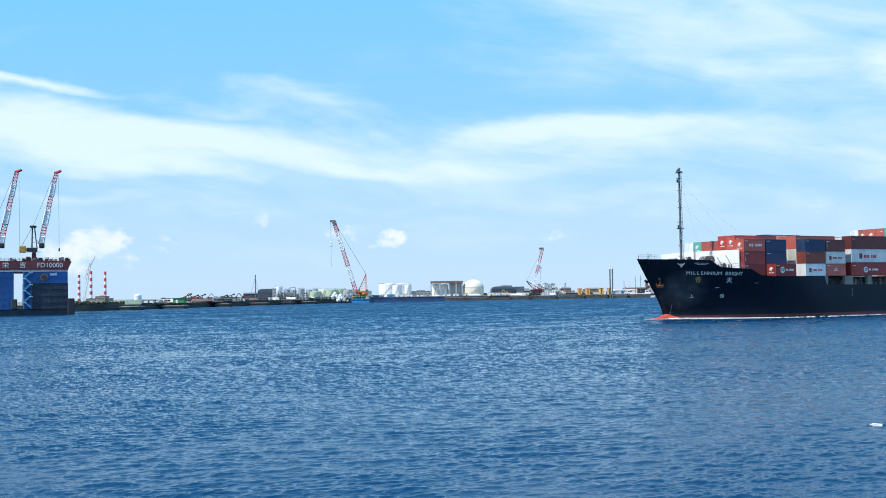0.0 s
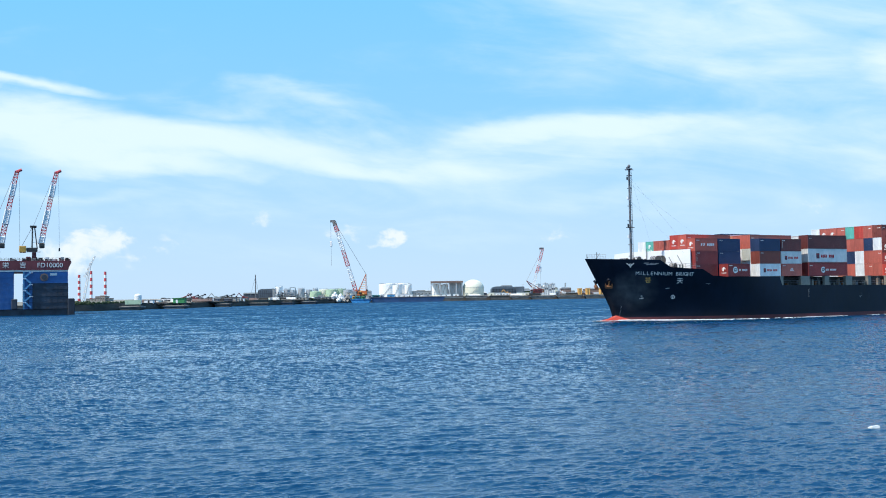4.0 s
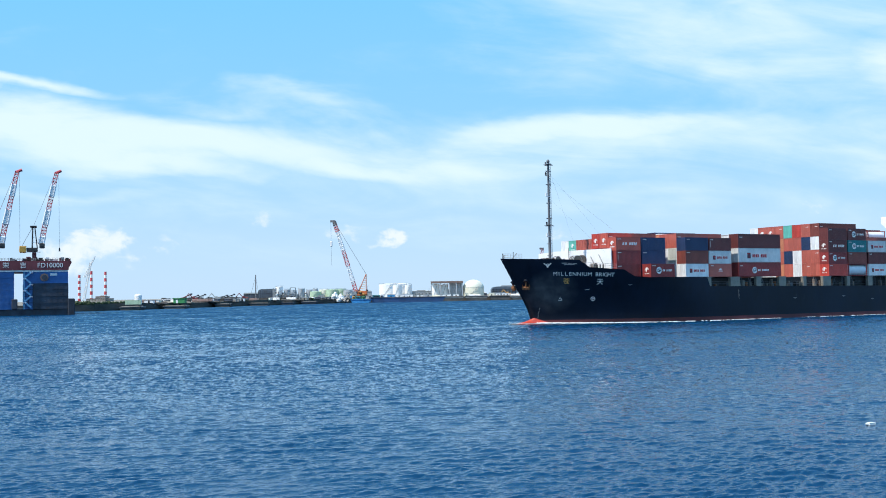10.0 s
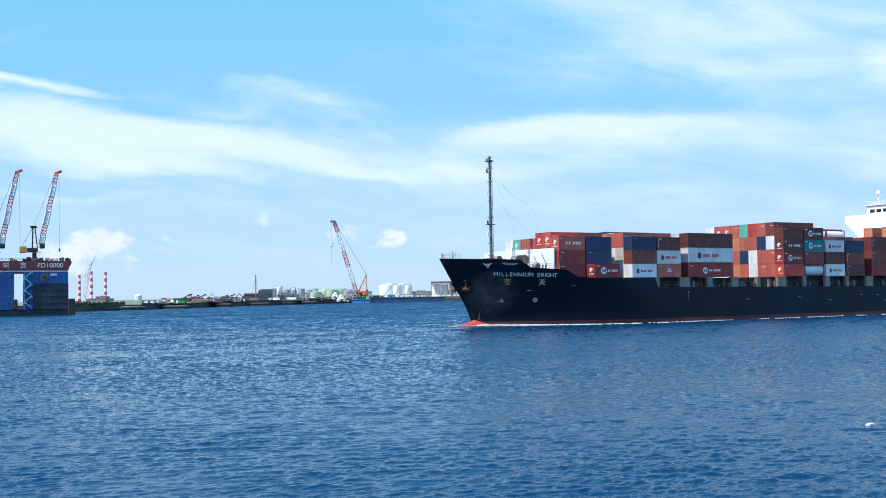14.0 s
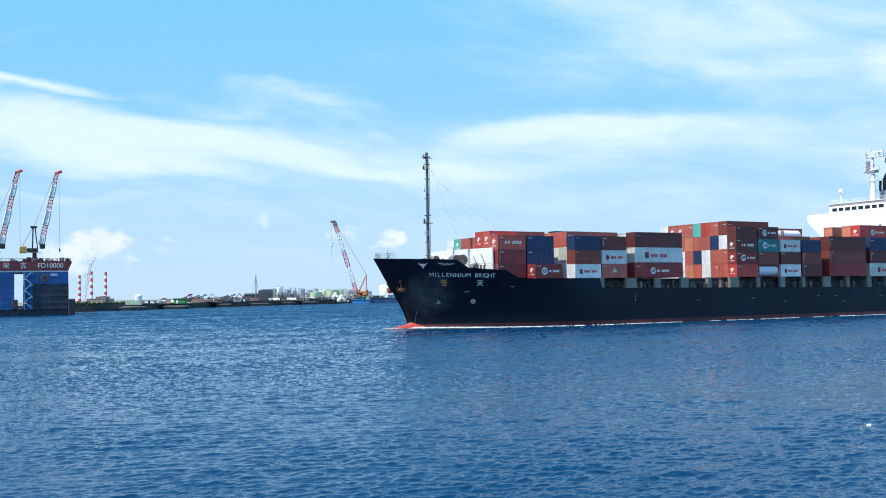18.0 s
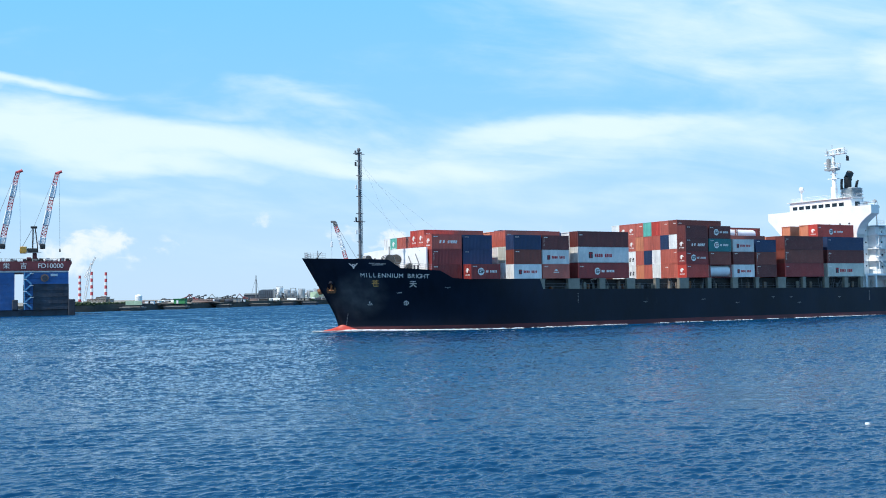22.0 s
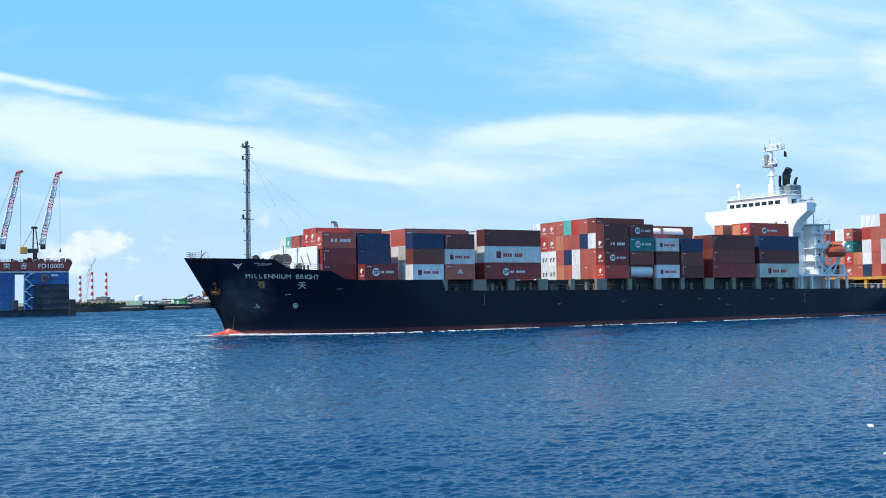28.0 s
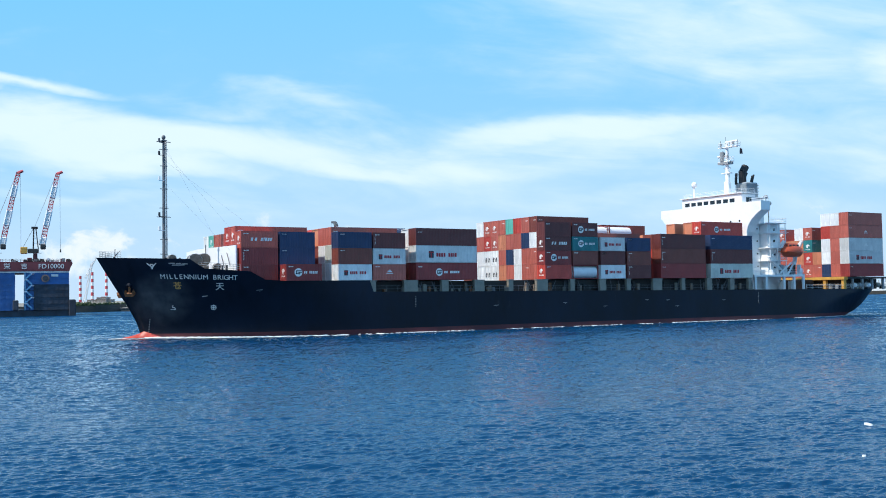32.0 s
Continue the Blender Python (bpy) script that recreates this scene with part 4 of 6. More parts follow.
boat = thing("lifeboat", "orange enclosed lifeboat hanging in its davits", "lifeboat")
bm = B()
ball(bm, (0, 0, 0), 1.0, 1.0, 20)
bmesh.ops.transform(bm, matrix=Matrix.Diagonal((3.3, 1.35, 1.5, 1)), verts=bm.verts)
for v in bm.verts:
    v.co.z = max(v.co.z, -1.15)
    v.co.y *= 1.0 if abs(v.co.x) < 2 else 0.95
for f in bm.faces:
    f.smooth = True
part("boat_hull", bm, "lifeboat", boat)
part("canopy", box(B(), -1.4, 1.9, -0.75, 0.75, 0.9, 1.75, 0.25), "lifeboat", boat)
part("fender_strip", box(B(), -3.2, 3.2, -1.34, 1.34, -0.10, 0.04, 0.05), "lifeboat", boat)
for x in (-1.0, 0.2, 1.4):
    part("window", box(B(), x - 0.3, x + 0.3, -0.78, 0.78, 1.15, 1.5), "glass", boat)
aboard(boat, Matrix.Translation(S(134.4, 0.2, 14.25)))


# ======== containers ========
BOX_MESH = {}


def box_meshes(L, H, paint):
    """Shared meshes of a container: corrugated shell, frame, a door leaf, its bars. Origin at the middle of the base, x forward."""
    key = (L, H, paint)
    if key in BOX_MESH:
        return BOX_MESH[key]
    mat = M["box_" + paint]

    def done(name, bm, m):
        me = bpy.data.meshes.new(name)
        bm.to_mesh(me)
        bm.free()
        me.materials.append(m)
        return me
    bm = B()
    hw, dep = 1.205, 0.04
    n = int(L / 0.30)
    step = (L - 0.3) / n
    for side in (1, -1):
        prev = None
        for i in range(n):
            x = -L / 2 + 0.15 + i * step
            for dx, d in ((0.0, 0), (0.30, 0), (0.5, dep), (0.8, dep)):
                y = side * (hw - d)
                cur = (bm.verts.new((x + dx * step, y, 0.14)), bm.verts.new((x + dx * step, y, H - 0.10)))
                if prev:
                    bm.faces.new((prev[0], cur[0], cur[1], prev[1]) if side < 0 else (prev[1], cur[1], cur[0], prev[0]))
                prev = cur
    box(bm, -L / 2 + 0.12, L / 2 - 0.12, -1.15, 1.15, 0.16, H - 0.04)
    shell = done("shell", bm, mat)
    bm = B()
    for x in (-L / 2 + 0.09, L / 2 - 0.09):
        for y in (-1.13, 1.13):
            box(bm, x - 0.085, x + 0.085, y - 0.085, y + 0.085, 0.0, H)
        box(bm, x - 0.07, x + 0.07, -1.1, 1.1, 0.02, 0.16)
        box(bm, x - 0.07, x + 0.07, -1.1, 1.1, H - 0.14, H - 0.01)
    for y in (-1.17, 1.17):
        box(bm, -L / 2 + 0.1, L / 2 - 0.1, y - 0.045, y + 0.045, 0.02, 0.16)
        box(bm, -L / 2 + 0.1, L / 2 - 0.1, y - 0.045, y + 0.045, H - 0.11, H - 0.01)
    for x in (-L / 2 + 0.089, L / 2 - 0.089):
        for y in (-1.138, 1.138):
            for z in (0.06, H - 0.06):
                box(bm, x - 0.095, x + 0.095, y - 0.09, y + 0.09, z - 0.06, z + 0.06)
    frame_me = done("frame", bm, mat)
    bm = B()
    box(bm, 0.0, 0.05, -0.545, 0.545, 0.18, H - 0.16, 0.012)
    for z in (0.5, 1.15, 1.8):
        box(bm, 0.05, 0.062, -0.49, 0.49, z, z + 0.45, 0.01)
    leaf = done("door", bm, mat)
    bm = B()
    rod(bm, (0.10, 0, 0.10), (0.10, 0, H - 0.08), 0.022, n=6)
    for z in (0.3, 1.3, H - 0.4):
        box(bm, 0.05, 0.125, -0.06, 0.06, z, z + 0.07)
    box(bm, 0.10, 0.13, -0.02, 0.30, 1.05, 1.10)
    bar = done("locking_bar", bm, mat)
    bm = B()
    box(bm, -L / 2, L / 2, -1.22, 1.22, 0, H)
    core = done("shipping_container", bm, mat)
    BOX_MESH[key] = (shell, frame_me, leaf, bar, core)
    return BOX_MESH[key]


MARKS = {}


def mark_mesh(kind, L):
    """Side markings as plain shapes: a disc with bars, a square with bars, italic bars, small panels. x along the side, y up."""
    key = (kind, L)
    if key in MARKS:
        return MARKS[key]
    bm = B()
    out = []

    def flush(material, name="marking"):
        nonlocal bm
        me = bpy.data.meshes.new(name)
        bm.to_mesh(me)
        bm.free()
        me.materials.append(M[material])
        out.append(me)
        bm = B()

    def bars(x, y, h, widths, gap=0.12, slant=0.0):
        for w in widths:
            pts = [(x, y), (x + w, y), (x + w + slant * h, y + h), (x + slant * h, y + h)]
            prism(bm, pts, "z", 0, 0.012)
            x += w + gap
    k = 1.0 if L > 8 else 0.62
    if kind == "disc":
        a = [i * math.pi / 12 for i in range(24)]
        x0 = -1.6 * k
        prism(bm, [(x0 + 0.66 * math.cos(t), 1.3 + 0.66 * math.sin(t)) for t in a], "z", 0, 0.010)
        flush("letter")
        bars(x0 - 0.45, 1.02, 0.16, [0.75], 0.1, 0.1)
        bars(x0 - 0.05, 1.22, 0.16, [0.62], 0.1, 0.1)
        bars(x0 - 0.40, 1.48, 0.14, [0.95], 0.1, 0.1)
        bars(x0 - 0.42, 1.05, 0.45, [0.16], 0.1, 0.1)
        flush("darkmark")
        bars(x0 + 0.95, 1.1, 0.40, [0.25 * k + 0.05] * 2, 0.10, 0.12)
        bars(x0 + 1.35 + 0.8 * k, 1.1, 0.40, [0.25 * k + 0.05] * 5, 0.09, 0.12)
        flush("letter")
    elif kind == "slant":
        bars(-1.5, 1.05, 0.52, [0.34, 0.34], 0.32, 0.25)
        bars(0.15, 1.05, 0.52, [0.32, 0.14, 0.34, 0.32, 0.32], 0.10, 0.25)
        flush("letter")
    elif kind == "square":
        x0 = -3.6 if L > 8 else -2.0
        s = 1.05 if L > 8 else 0.75
        prism(bm, [(x0, 0.8), (x0 + 0.9 * s, 0.8), (x0 + 0.9 * s, 0.8 + 1.1 * s), (x0, 0.8 + 1.1 * s)], "z", 0, 0.010)
        flush("darkmark")
        prism(bm, [(x0 + 0.36 * s, 0.8), (x0 + 0.54 * s, 0.8), (x0 + 0.54 * s, 0.8 + 0.75 * s), (x0 + 0.36 * s, 0.8 + 0.75 * s)], "z", 0.0, 0.018)
        prism(bm, [(x0 - 0.03, 0.8 + 0.8 * s), (x0 + 0.93 * s, 0.8 + 0.8 * s), (x0 + 0.93 * s, 0.8 + 0.98 * s), (x0 - 0.03, 0.8 + 0.98 * s)], "z", 0.0, 0.018)
        bars(x0 + 1.4 * s, 1.0, 0.6 * s, [0.34 * s] * 4, 0.12 * s)
        bars(x0 + 3.7 * s, 1.0, 0.6 * s, [0.34 * s, 0.34 * s, 0.16 * s, 0.36 * s], 0.12 * s)
        flush("redmark")
    elif kind == "crest":
        for i, (w, y) in enumerate(((0.5, 1.55), (0.9, 1.35), (1.3, 1.05))):
            prism(bm, [(-w / 2, y), (w / 2, y), (w / 2 - 0.1, y + 0.15), (-w / 2 + 0.1, y + 0.15)], "z", 0, 0.012)
        flush("letter")
    elif kind == "code":
        bars(-L / 2 + 0.4, H_CODE, 0.13, [0.3, 0.08, 0.3], 0.06)
        flush("letter")
    elif kind == "tall":
        for i in range(6):
            prism(bm, [(-L / 2 + 0.35, 0.7 + i * 0.22), (-L / 2 + 0.46, 0.7 + i * 0.22), (-L / 2 + 0.46, 0.80 + i * 0.22), (-L / 2 + 0.35, 0.80 + i * 0.22)], "z", 0, 0.012)
        flush("letter")
    elif kind == "endlogo":
        prism(bm, [(0.52 * math.cos(t), 1.45 + 0.46 * math.sin(t)) for t in [i * math.pi / 8 for i in range(13)]] + [(0.05, 1.30), (0.16, 1.52)], "z", 0, 0.012)
        bars(-0.62, 0.62, 0.2, [0.18, 0.18], 0.12, 0.1)
        bars(0.05, 0.62, 0.2, [0.16] * 3, 0.06, 0.1)
        flush("letter")
    elif kind == "enddark":
        for x in (-0.75, 0.12):
            prism(bm, [(x, 0.75), (x + 0.35, 0.75), (x + 0.62, 1.5), (x + 0.2, 1.65), (x - 0.02, 1.2)], "z", 0, 0.012)
        flush("darkmark")
    elif kind == "endcode":
        bars(0.1, H_CODE, 0.14, [0.3, 0.4], 0.06)
        flush("letter")
    MARKS[key] = out
    return out


H_CODE = 2.12
L20, L40, STD, HC = 6.058, 12.192, 2.591, 2.896
WORDS = {"maroon": "dark maroon", "brown": "brown-red", "darkbrown": "dark brown", "scarlet": "orange-red", "red": "bright red", "brick": "brick-red", "orange": "orange", "blue": "blue", "navy": "navy blue",
         "teal": "teal", "mint": "mint green", "white": "white", "palegrey": "pale grey", "cream": "cream-white"}
MARKWORD = {"disc": "a white ring emblem", "slant": "slanted white bars", "square": "red and dark marking bars", "crest": "a small white crest", "tall": "a column of white marks", "": ""}
N_BOX = 0


def container(u, v, w, L, H, paint, side="", end="", detail=2, group="containers stacked on the ship"):
    """One container, its forward end at u, its port side at v, its base at w. detail 2: seen side and end; 1: only part seen; 0: buried in the stack."""
    global N_BOX
    N_BOX += 1
    shell, fr, leaf, bar, core = box_meshes(L, H, paint)
    size = "forty-foot" if L > 8 else "twenty-foot"
    lab = WORDS[paint] + " " + size + " shipping container" + (" with " + MARKWORD[side] if MARKWORD.get(side) else " in a deck stack")
    if detail == 0:
        ob = tagged(new("shipping_container", core), lab, "container", group)
    else:
        ob = thing("shipping_container", lab, "container", group=group)
        part("shell", shell, None, ob)
        part("frame", fr, None, ob)
        if detail == 2:
            for s in (-1, 1):
                d = part("door", leaf, None, ob, m=Matrix.Translation((L / 2 - 0.10, s * 0.55, 0)))
                for y in (-0.26, 0.26):
                    part("locking_bar", bar, None, d, m=Matrix.Translation((0, y, 0)))
        port = Matrix.Translation((0, 1.222, 0)) @ Matrix(((-1, 0, 0, 0), (0, 0, 1, 0), (0, 1, 0, 0), (0, 0, 0, 1)))
        for kind in ([side] if side else []) + (["code"] if detail == 2 and L > 5 else []):
            for me in mark_mesh(kind, L):
                tagged(part("marking", me, None, ob, m=port), kind="stuff")
        front = Matrix.Translation((L / 2 - 0.03, 0, 0)) @ Matrix(((0, 0, 1, 0), (1, 0, 0, 0), (0, 1, 0, 0), (0, 0, 0, 1)))
        for kind in ([end] if end else []):
            for me in mark_mesh(kind, L):
                tagged(part("end_marking", me, None, ob, m=front), kind="stuff")
    aboard(ob, Matrix.Translation(S(u + L / 2, v + 1.22, w)))
    return ob


ROW = 2.49
BASE = 8.72
RNG = random.Random(21)
COMMON = ["maroon", "brown", "brick", "brick", "darkbrown", "blue", "white", "red", "orange", "brown"]


def stack(u, row, L, H, tiers, w=BASE, detail=2):
    """A stack at a bay and row. tiers: paints from the bottom, each 'paint/side/end'."""
    for i, s in enumerate(tiers):
        paint, side, end = (s.split("/") + ["", ""])[:3]
        container(u, (row - 1) * ROW, w + i * (H + 0.012), L, H, paint, side, end, detail)


def fill(u, rows, L, H, n, w=BASE, detail=0):
    for r in rows:
        stack(u, r, L, H, [RNG.choice(COMMON) for _ in range(n)], w, detail)


# bays one and two, abaft the breakwater
stack(10.9, 2, L20, STD, ["maroon", "maroon/tall", "scarlet/slant/endlogo"])
stack(17.25, 1, L20, STD, ["maroon/disc/endlogo"])
stack(17.25, 2, L20, STD, ["navy", "blue/code", "blue/code"])
stack(10.9, 3, L40, HC, ["brown", "maroon", "scarlet//endlogo"])
stack(10.9, 4, L40, HC, ["brown", "brown", "red//endlogo"])
stack(10.9, 5, L40, STD, ["brown", "red", "brick"], detail=2)
stack(10.9, 6, L40, STD, ["brown", "red", "brick"], detail=2)
stack(10.9, 7, L40, STD, ["brown", "red", "mint//endlogo"], detail=2)
stack(10.9, 8, L40, STD, ["brown", "white", "white"], detail=2)
fill(10.9, (9, 10), L40, STD, 2)
# bays three and four
stack(26.2, 1, L20, STD, ["white/square", "brown/code", "blue/code"])
stack(32.5, 1, L20, STD, ["brick/crest", "palegrey/square", "darkbrown/tall"])
stack(26.2, 2, L40, HC, ["white", "cream", "brick"])
stack(26.2, 3, L40, HC, ["palegrey", "white", "brick"])
stack(26.2, 4, L40, HC, ["darkbrown", "brown", "orange"], detail=1)
fill(26.2, (5, 6, 7, 8, 9, 10, 11), L40, HC, 3)
# bay five
stack(40.6, 1, L40, HC, ["maroon/disc", "palegrey/square", "darkbrown/code"])
stack(40.6, 2, L40, HC, ["brown", "white", "white"], detail=1)
fill(40.6, (3, 4, 5, 6, 7, 8, 9), L40, HC, 3)
stack(40.6, 10, L40, HC, ["brown", "brown", "brown", "white"], detail=1, w=BASE - 1.6)
stack(40.6, 11, L40, HC, ["brown", "brown", "brown", "navy"], detail=1, w=BASE - 1.2)
# bays seven and eight, the tall block
stack(67.6, 1, L20, STD, ["red//endlogo", "maroon/disc/endlogo", "darkbrown/slant/endlogo", "darkbrown"])
stack(74.0, 1, L20, STD, ["brown", "teal/disc", "darkbrown/disc"], w=BASE + STD + 0.012)
stack(67.8, 2, L40, HC, ["brick", "brick//endcode", "white", "brown//endcode"])
stack(67.8, 3, L40, HC, ["brick//endcode", "brick", "blue", "brick//endcode"])
stack(67.8, 4, L40, HC, ["white", "white", "brick", "red"])
stack(67.8, 5, L40, HC, ["brick", "blue", "brick", "mint"])
stack(67.8, 6, L40, HC, ["orange", "brick", "orange", "brick//endcode"])
stack(67.8, 7, L40, HC, ["white//enddark", "white//enddark", "brick//endlogo", "brick//endlogo"])
stack(67.8, 8, L40, HC, ["white//enddark", "white//enddark", "red//endlogo", "brick//endlogo"])
stack(67.8, 9, L40, HC, ["white", "white", "brick", "white"])
stack(67.8, 10, L40, HC, ["brown", "brick", "brick"])
stack(67.8, 11, L40, HC, ["brown", "brick", "brick"])
# bays nine and ten
stack(80.7, 1, L20, STD, ["white/square", "darkbrown/code", "palegrey/square"])
stack(87.3, 1, L20, STD, ["darkbrown/tall", "brown/tall", "blue/code"])
fill(80.7, (2, 5, 6, 7, 8, 9, 10, 11), L40, HC, 3)
fill(80.7, (3, 4), L40, STD, 3)
# bays eleven and twelve
stack(96.0, 1, L40, HC, ["maroon/code", "brown/tall", "darkbrown/tall"])
stack(109.65, 1, L40, HC, ["cream/square", "darkbrown/tall", "navy/code"])
fill(96.0, (2, 3, 4, 5, 6, 7, 8, 9, 10, 11), L40, HC, 3)
fill(109.65, (2, 4, 6, 7, 8, 9, 10, 11), L40, HC, 3)
stack(109.65, 2, L40, HC, ["red/disc/endlogo"], w=BASE + 3 * (HC + 0.012))
stack(109.65, 3, L40, HC, ["brown", "brown", "brown", "orange"], detail=1)
stack(109.65, 5, L40, HC, ["brown", "brown", "brown", "orange"], detail=1)
# the after stacks
AFT = 8.86
stack(153.3, 1, L40, HC, ["maroon/code", "palegrey/square", "palegrey/crest", "brick/crest", "brick/code"], w=AFT)
stack(153.3, 2, L40, HC, ["brick", "brick", "brick", "brick", "white"], w=AFT)
stack(153.3, 3, L40, HC, ["blue", "white", "white", "red", "white"], w=AFT)
stack(153.3, 4, L40, HC, ["brick//endcode", "orange"], w=AFT)
stack(153.3, 5, L40, HC, ["brick//endlogo", "red//endlogo", "teal//endlogo", "brick//endlogo"], w=AFT)
stack(153.3, 6, L40, HC, ["brick", "orange", "orange//endlogo", "white"], w=AFT)
stack(153.3, 7, L40, HC, ["brown", "brick", "orange//endlogo"], w=AFT)
stack(153.3, 8, L40, HC, ["brown", "brick", "brick", "brick//endlogo"], w=AFT)
fill(153.3, (9, 10, 11), L40, HC, 3, AFT)
stack(96.0, 8, L40, HC, ["brown"], w=BASE + 3 * (HC + 0.012), detail=1)


def tank_container(u, v, w):
    ob = thing("tank_container", "white cylindrical tank in an open steel frame", "tank container", group="containers stacked on the ship")
    bm = B()
    rod(bm, (-2.75, 0, 1.3), (2.75, 0, 1.3), 1.12, n=24)
    crisp(bm)
    t = part("tank", bm, "cranewhite", ob)
    for x in (-2.85, 2.85):
        bm = B()
        ball(bm, (x * 0.965, 0, 1.3), 1.1, 1.0, 18)
        bmesh.ops.transform(bm, matrix=Matrix.Translation((x * 0.965, 0, 0)) @ Matrix.Diagonal((0.25, 1, 1, 1)) @ Matrix.Translation((-x * 0.965, 0, 0)), verts=bm.verts)
        part("tank_end", bm, "cranewhite", t)
    for x in (-2.95, 2.95):
        bm = B()
        for y in (-1.15, 1.15):
            box(bm, x - 0.08, x + 0.08, y - 0.07, y + 0.07, 0, 2.59)
        for z in (0.06, 2.5):
            box(bm, x - 0.07, x + 0.07, -1.15, 1.15, z - 0.06, z + 0.06)
        part("end_frame", bm, "box_maroon", ob)
    for y in (-1.15, 1.15):
        for z in (0.06, 2.52):
            part("side_rail", box(B(), -2.95, 2.95, y - 0.05, y + 0.05, z - 0.05, z + 0.05), "box_maroon", ob)
    return aboard(ob, Matrix.Translation(S(u + 3.03, v + 1.22, w)))


tank_container(74.0, 0, BASE)
for u in (81.0, 87.3):
    tank_container(u, 2 * ROW, BASE + 3 * (STD + 0.012))


# ======== floating dock ========
DOCK_POSE = Matrix.Translation((-157, 440, 0)) @ Matrix.Rotation(radians(21), 4, "Z") @ Matrix.Translation((157, -440, 0))


def build_dock():
    dock = thing("floating_dock", "blue and maroon floating dock moored across the harbour", "floating dock", DOCK_POSE)
    part("pontoon", box(B(), -206, -157.2, 440.5, 520, -3, 2.6, 0.2), "dockdark", dock, "rust-stained dark pontoon")
    for x0, x1, back in ((-206, -180.8, 444.5), (-177.2, -159.5, 519)):
        wall = part("wing_wall", box(B(), x0, x1, 440, back, 2.6, 18.3), "dockblue", dock, "blue painted steel wing wall")
        rib = "dockdark" if x0 > -180 else "dockblue"
        if x0 > -180:
            part("lower_plating", box(B(), x0 + 3.7, x1 + 0.05, 439.9, 500, 2.6, 13.4), "dockdark", wall, "stained dark lower plating")
        n = int((x1 - x0) / 2.2)
        for i in range(n + 1):
            x = x0 + (x1 - x0) * i / n
            part("frame_rib", box(B(), x - 0.10, x + 0.10, 439.78, 439.9, 2.6, 13.0), rib, wall)
        for z in (5.2, 8.0, 10.8, 13.4, 15.8):
            part("stringer", box(B(), x0, x1, 439.72, 439.9, z, z + 0.18), "dockblue" if z > 13 else rib, wall)
    part("fender", box(B(), -159.6, -156.8, 438.6, 470, -1, 6.9, 0.3), "dockdark", dock, "dark fender block at the corner")
    part("fender", box(B(), -181.6, -179.4, 439, 443, 2.6, 6.9, 0.3), "dockdark", dock)
    part("white_line", box(B(), -206, -159.6, 439.6, 440, 18.3, 18.95), "cranewhite", dock)
    bm = B()
    prism(bm, [(-206, 18.95), (-159.4, 18.95), (-159.0, 20.2), (-158.1, 22.1), (-158.3, 22.9), (-206, 22.9)], "y", 439.2, 500)
    fascia = part("fascia", bm, "dockred", dock, "maroon top girder with white lettering")
    lettering("FD10000", 2.75, 0.04, "letter", fascia, Matrix.Translation((-166.6, 439.14, 20.9)) @ pose(0, 0, 0, 90, 0, 0))
    for ch, cx in (("栄", -183.8), ("吉", -177.2)):
        lettering(ch, 2.7, 0.04, "letter", fascia, Matrix.Translation((cx, 439.14, 20.9)) @ pose(0, 0, 0, 90, 0, 0))
    bm = B()
    rod(bm, (-168.9, 439.75, 15.9), (-168.9, 439.4, 15.9), 1.7, n=8)
    emblem = part("emblem", bm, "roofbrown", dock, "weathered round emblem")
    part("emblem_disc", rod(B(), (-168.9, 439.4, 15.9), (-168.9, 439.3, 15.9), 1.1, n=12), "dockdark", emblem)
    part("patch", box(B(), -166.6, -163.8, 439.6, 439.9, 16.6, 17.6, 0.1), "cranewhite", dock)
    # stair tower in the gap
    stair = part("stair_tower", box(B(), -177.0, -176.6, 439.0, 439.9, 2.6, 18.2), "dockcyan", dock, "pale blue stair tower with broken flights")
    for i in range(6):
        z = 2.9 + i * 2.5
        a, b = (-176.6, -174.0) if i % 2 else (-174.0, -176.6)
        bm = B()
        prism(bm, [(a, z), (a, z + 0.9), (b, z + 3.2), (b, z + 2.3)], "y", 438.9, 439.3)
        part("stair_flight", bm, "dockcyan", stair)
        part("landing", box(B(), b - 0.7, b + 0.7, 438.8, 439.8, z + 2.3, z + 2.5), "cranewhite", stair)
    rng = random.Random(2)
    for i in range(60):
        x = rng.uniform(-204, -158.5)
        bm = B()
        h = rng.uniform(0.4, 1.0) + 1.1 * rng.random() ** 4
        w = rng.uniform(0.3, 1.9)
        box(bm, x - w / 2, x + w / 2, 440.5, 443, 22.9, 22.9 + h, 0.08)
        part("deck_gear", bm, rng.choice(["dockdark", "dockred", "steel", "grey", "cranewhite", "coaming"]), dock)
    bm = B()
    for i in range(34):
        x = -205.5 + i * 1.42
        rod(bm, (x, 439.5, 22.9), (x, 439.5, 24.0), 0.06, n=4)
    rod(bm, (-205.5, 439.5, 24.0), (-158.5, 439.5, 24.0), 0.06, n=4)
    rod(bm, (-205.5, 439.5, 23.4), (-158.5, 439.5, 23.4), 0.05, n=4)
    part("rail", bm, "steel", dock)
    return dock


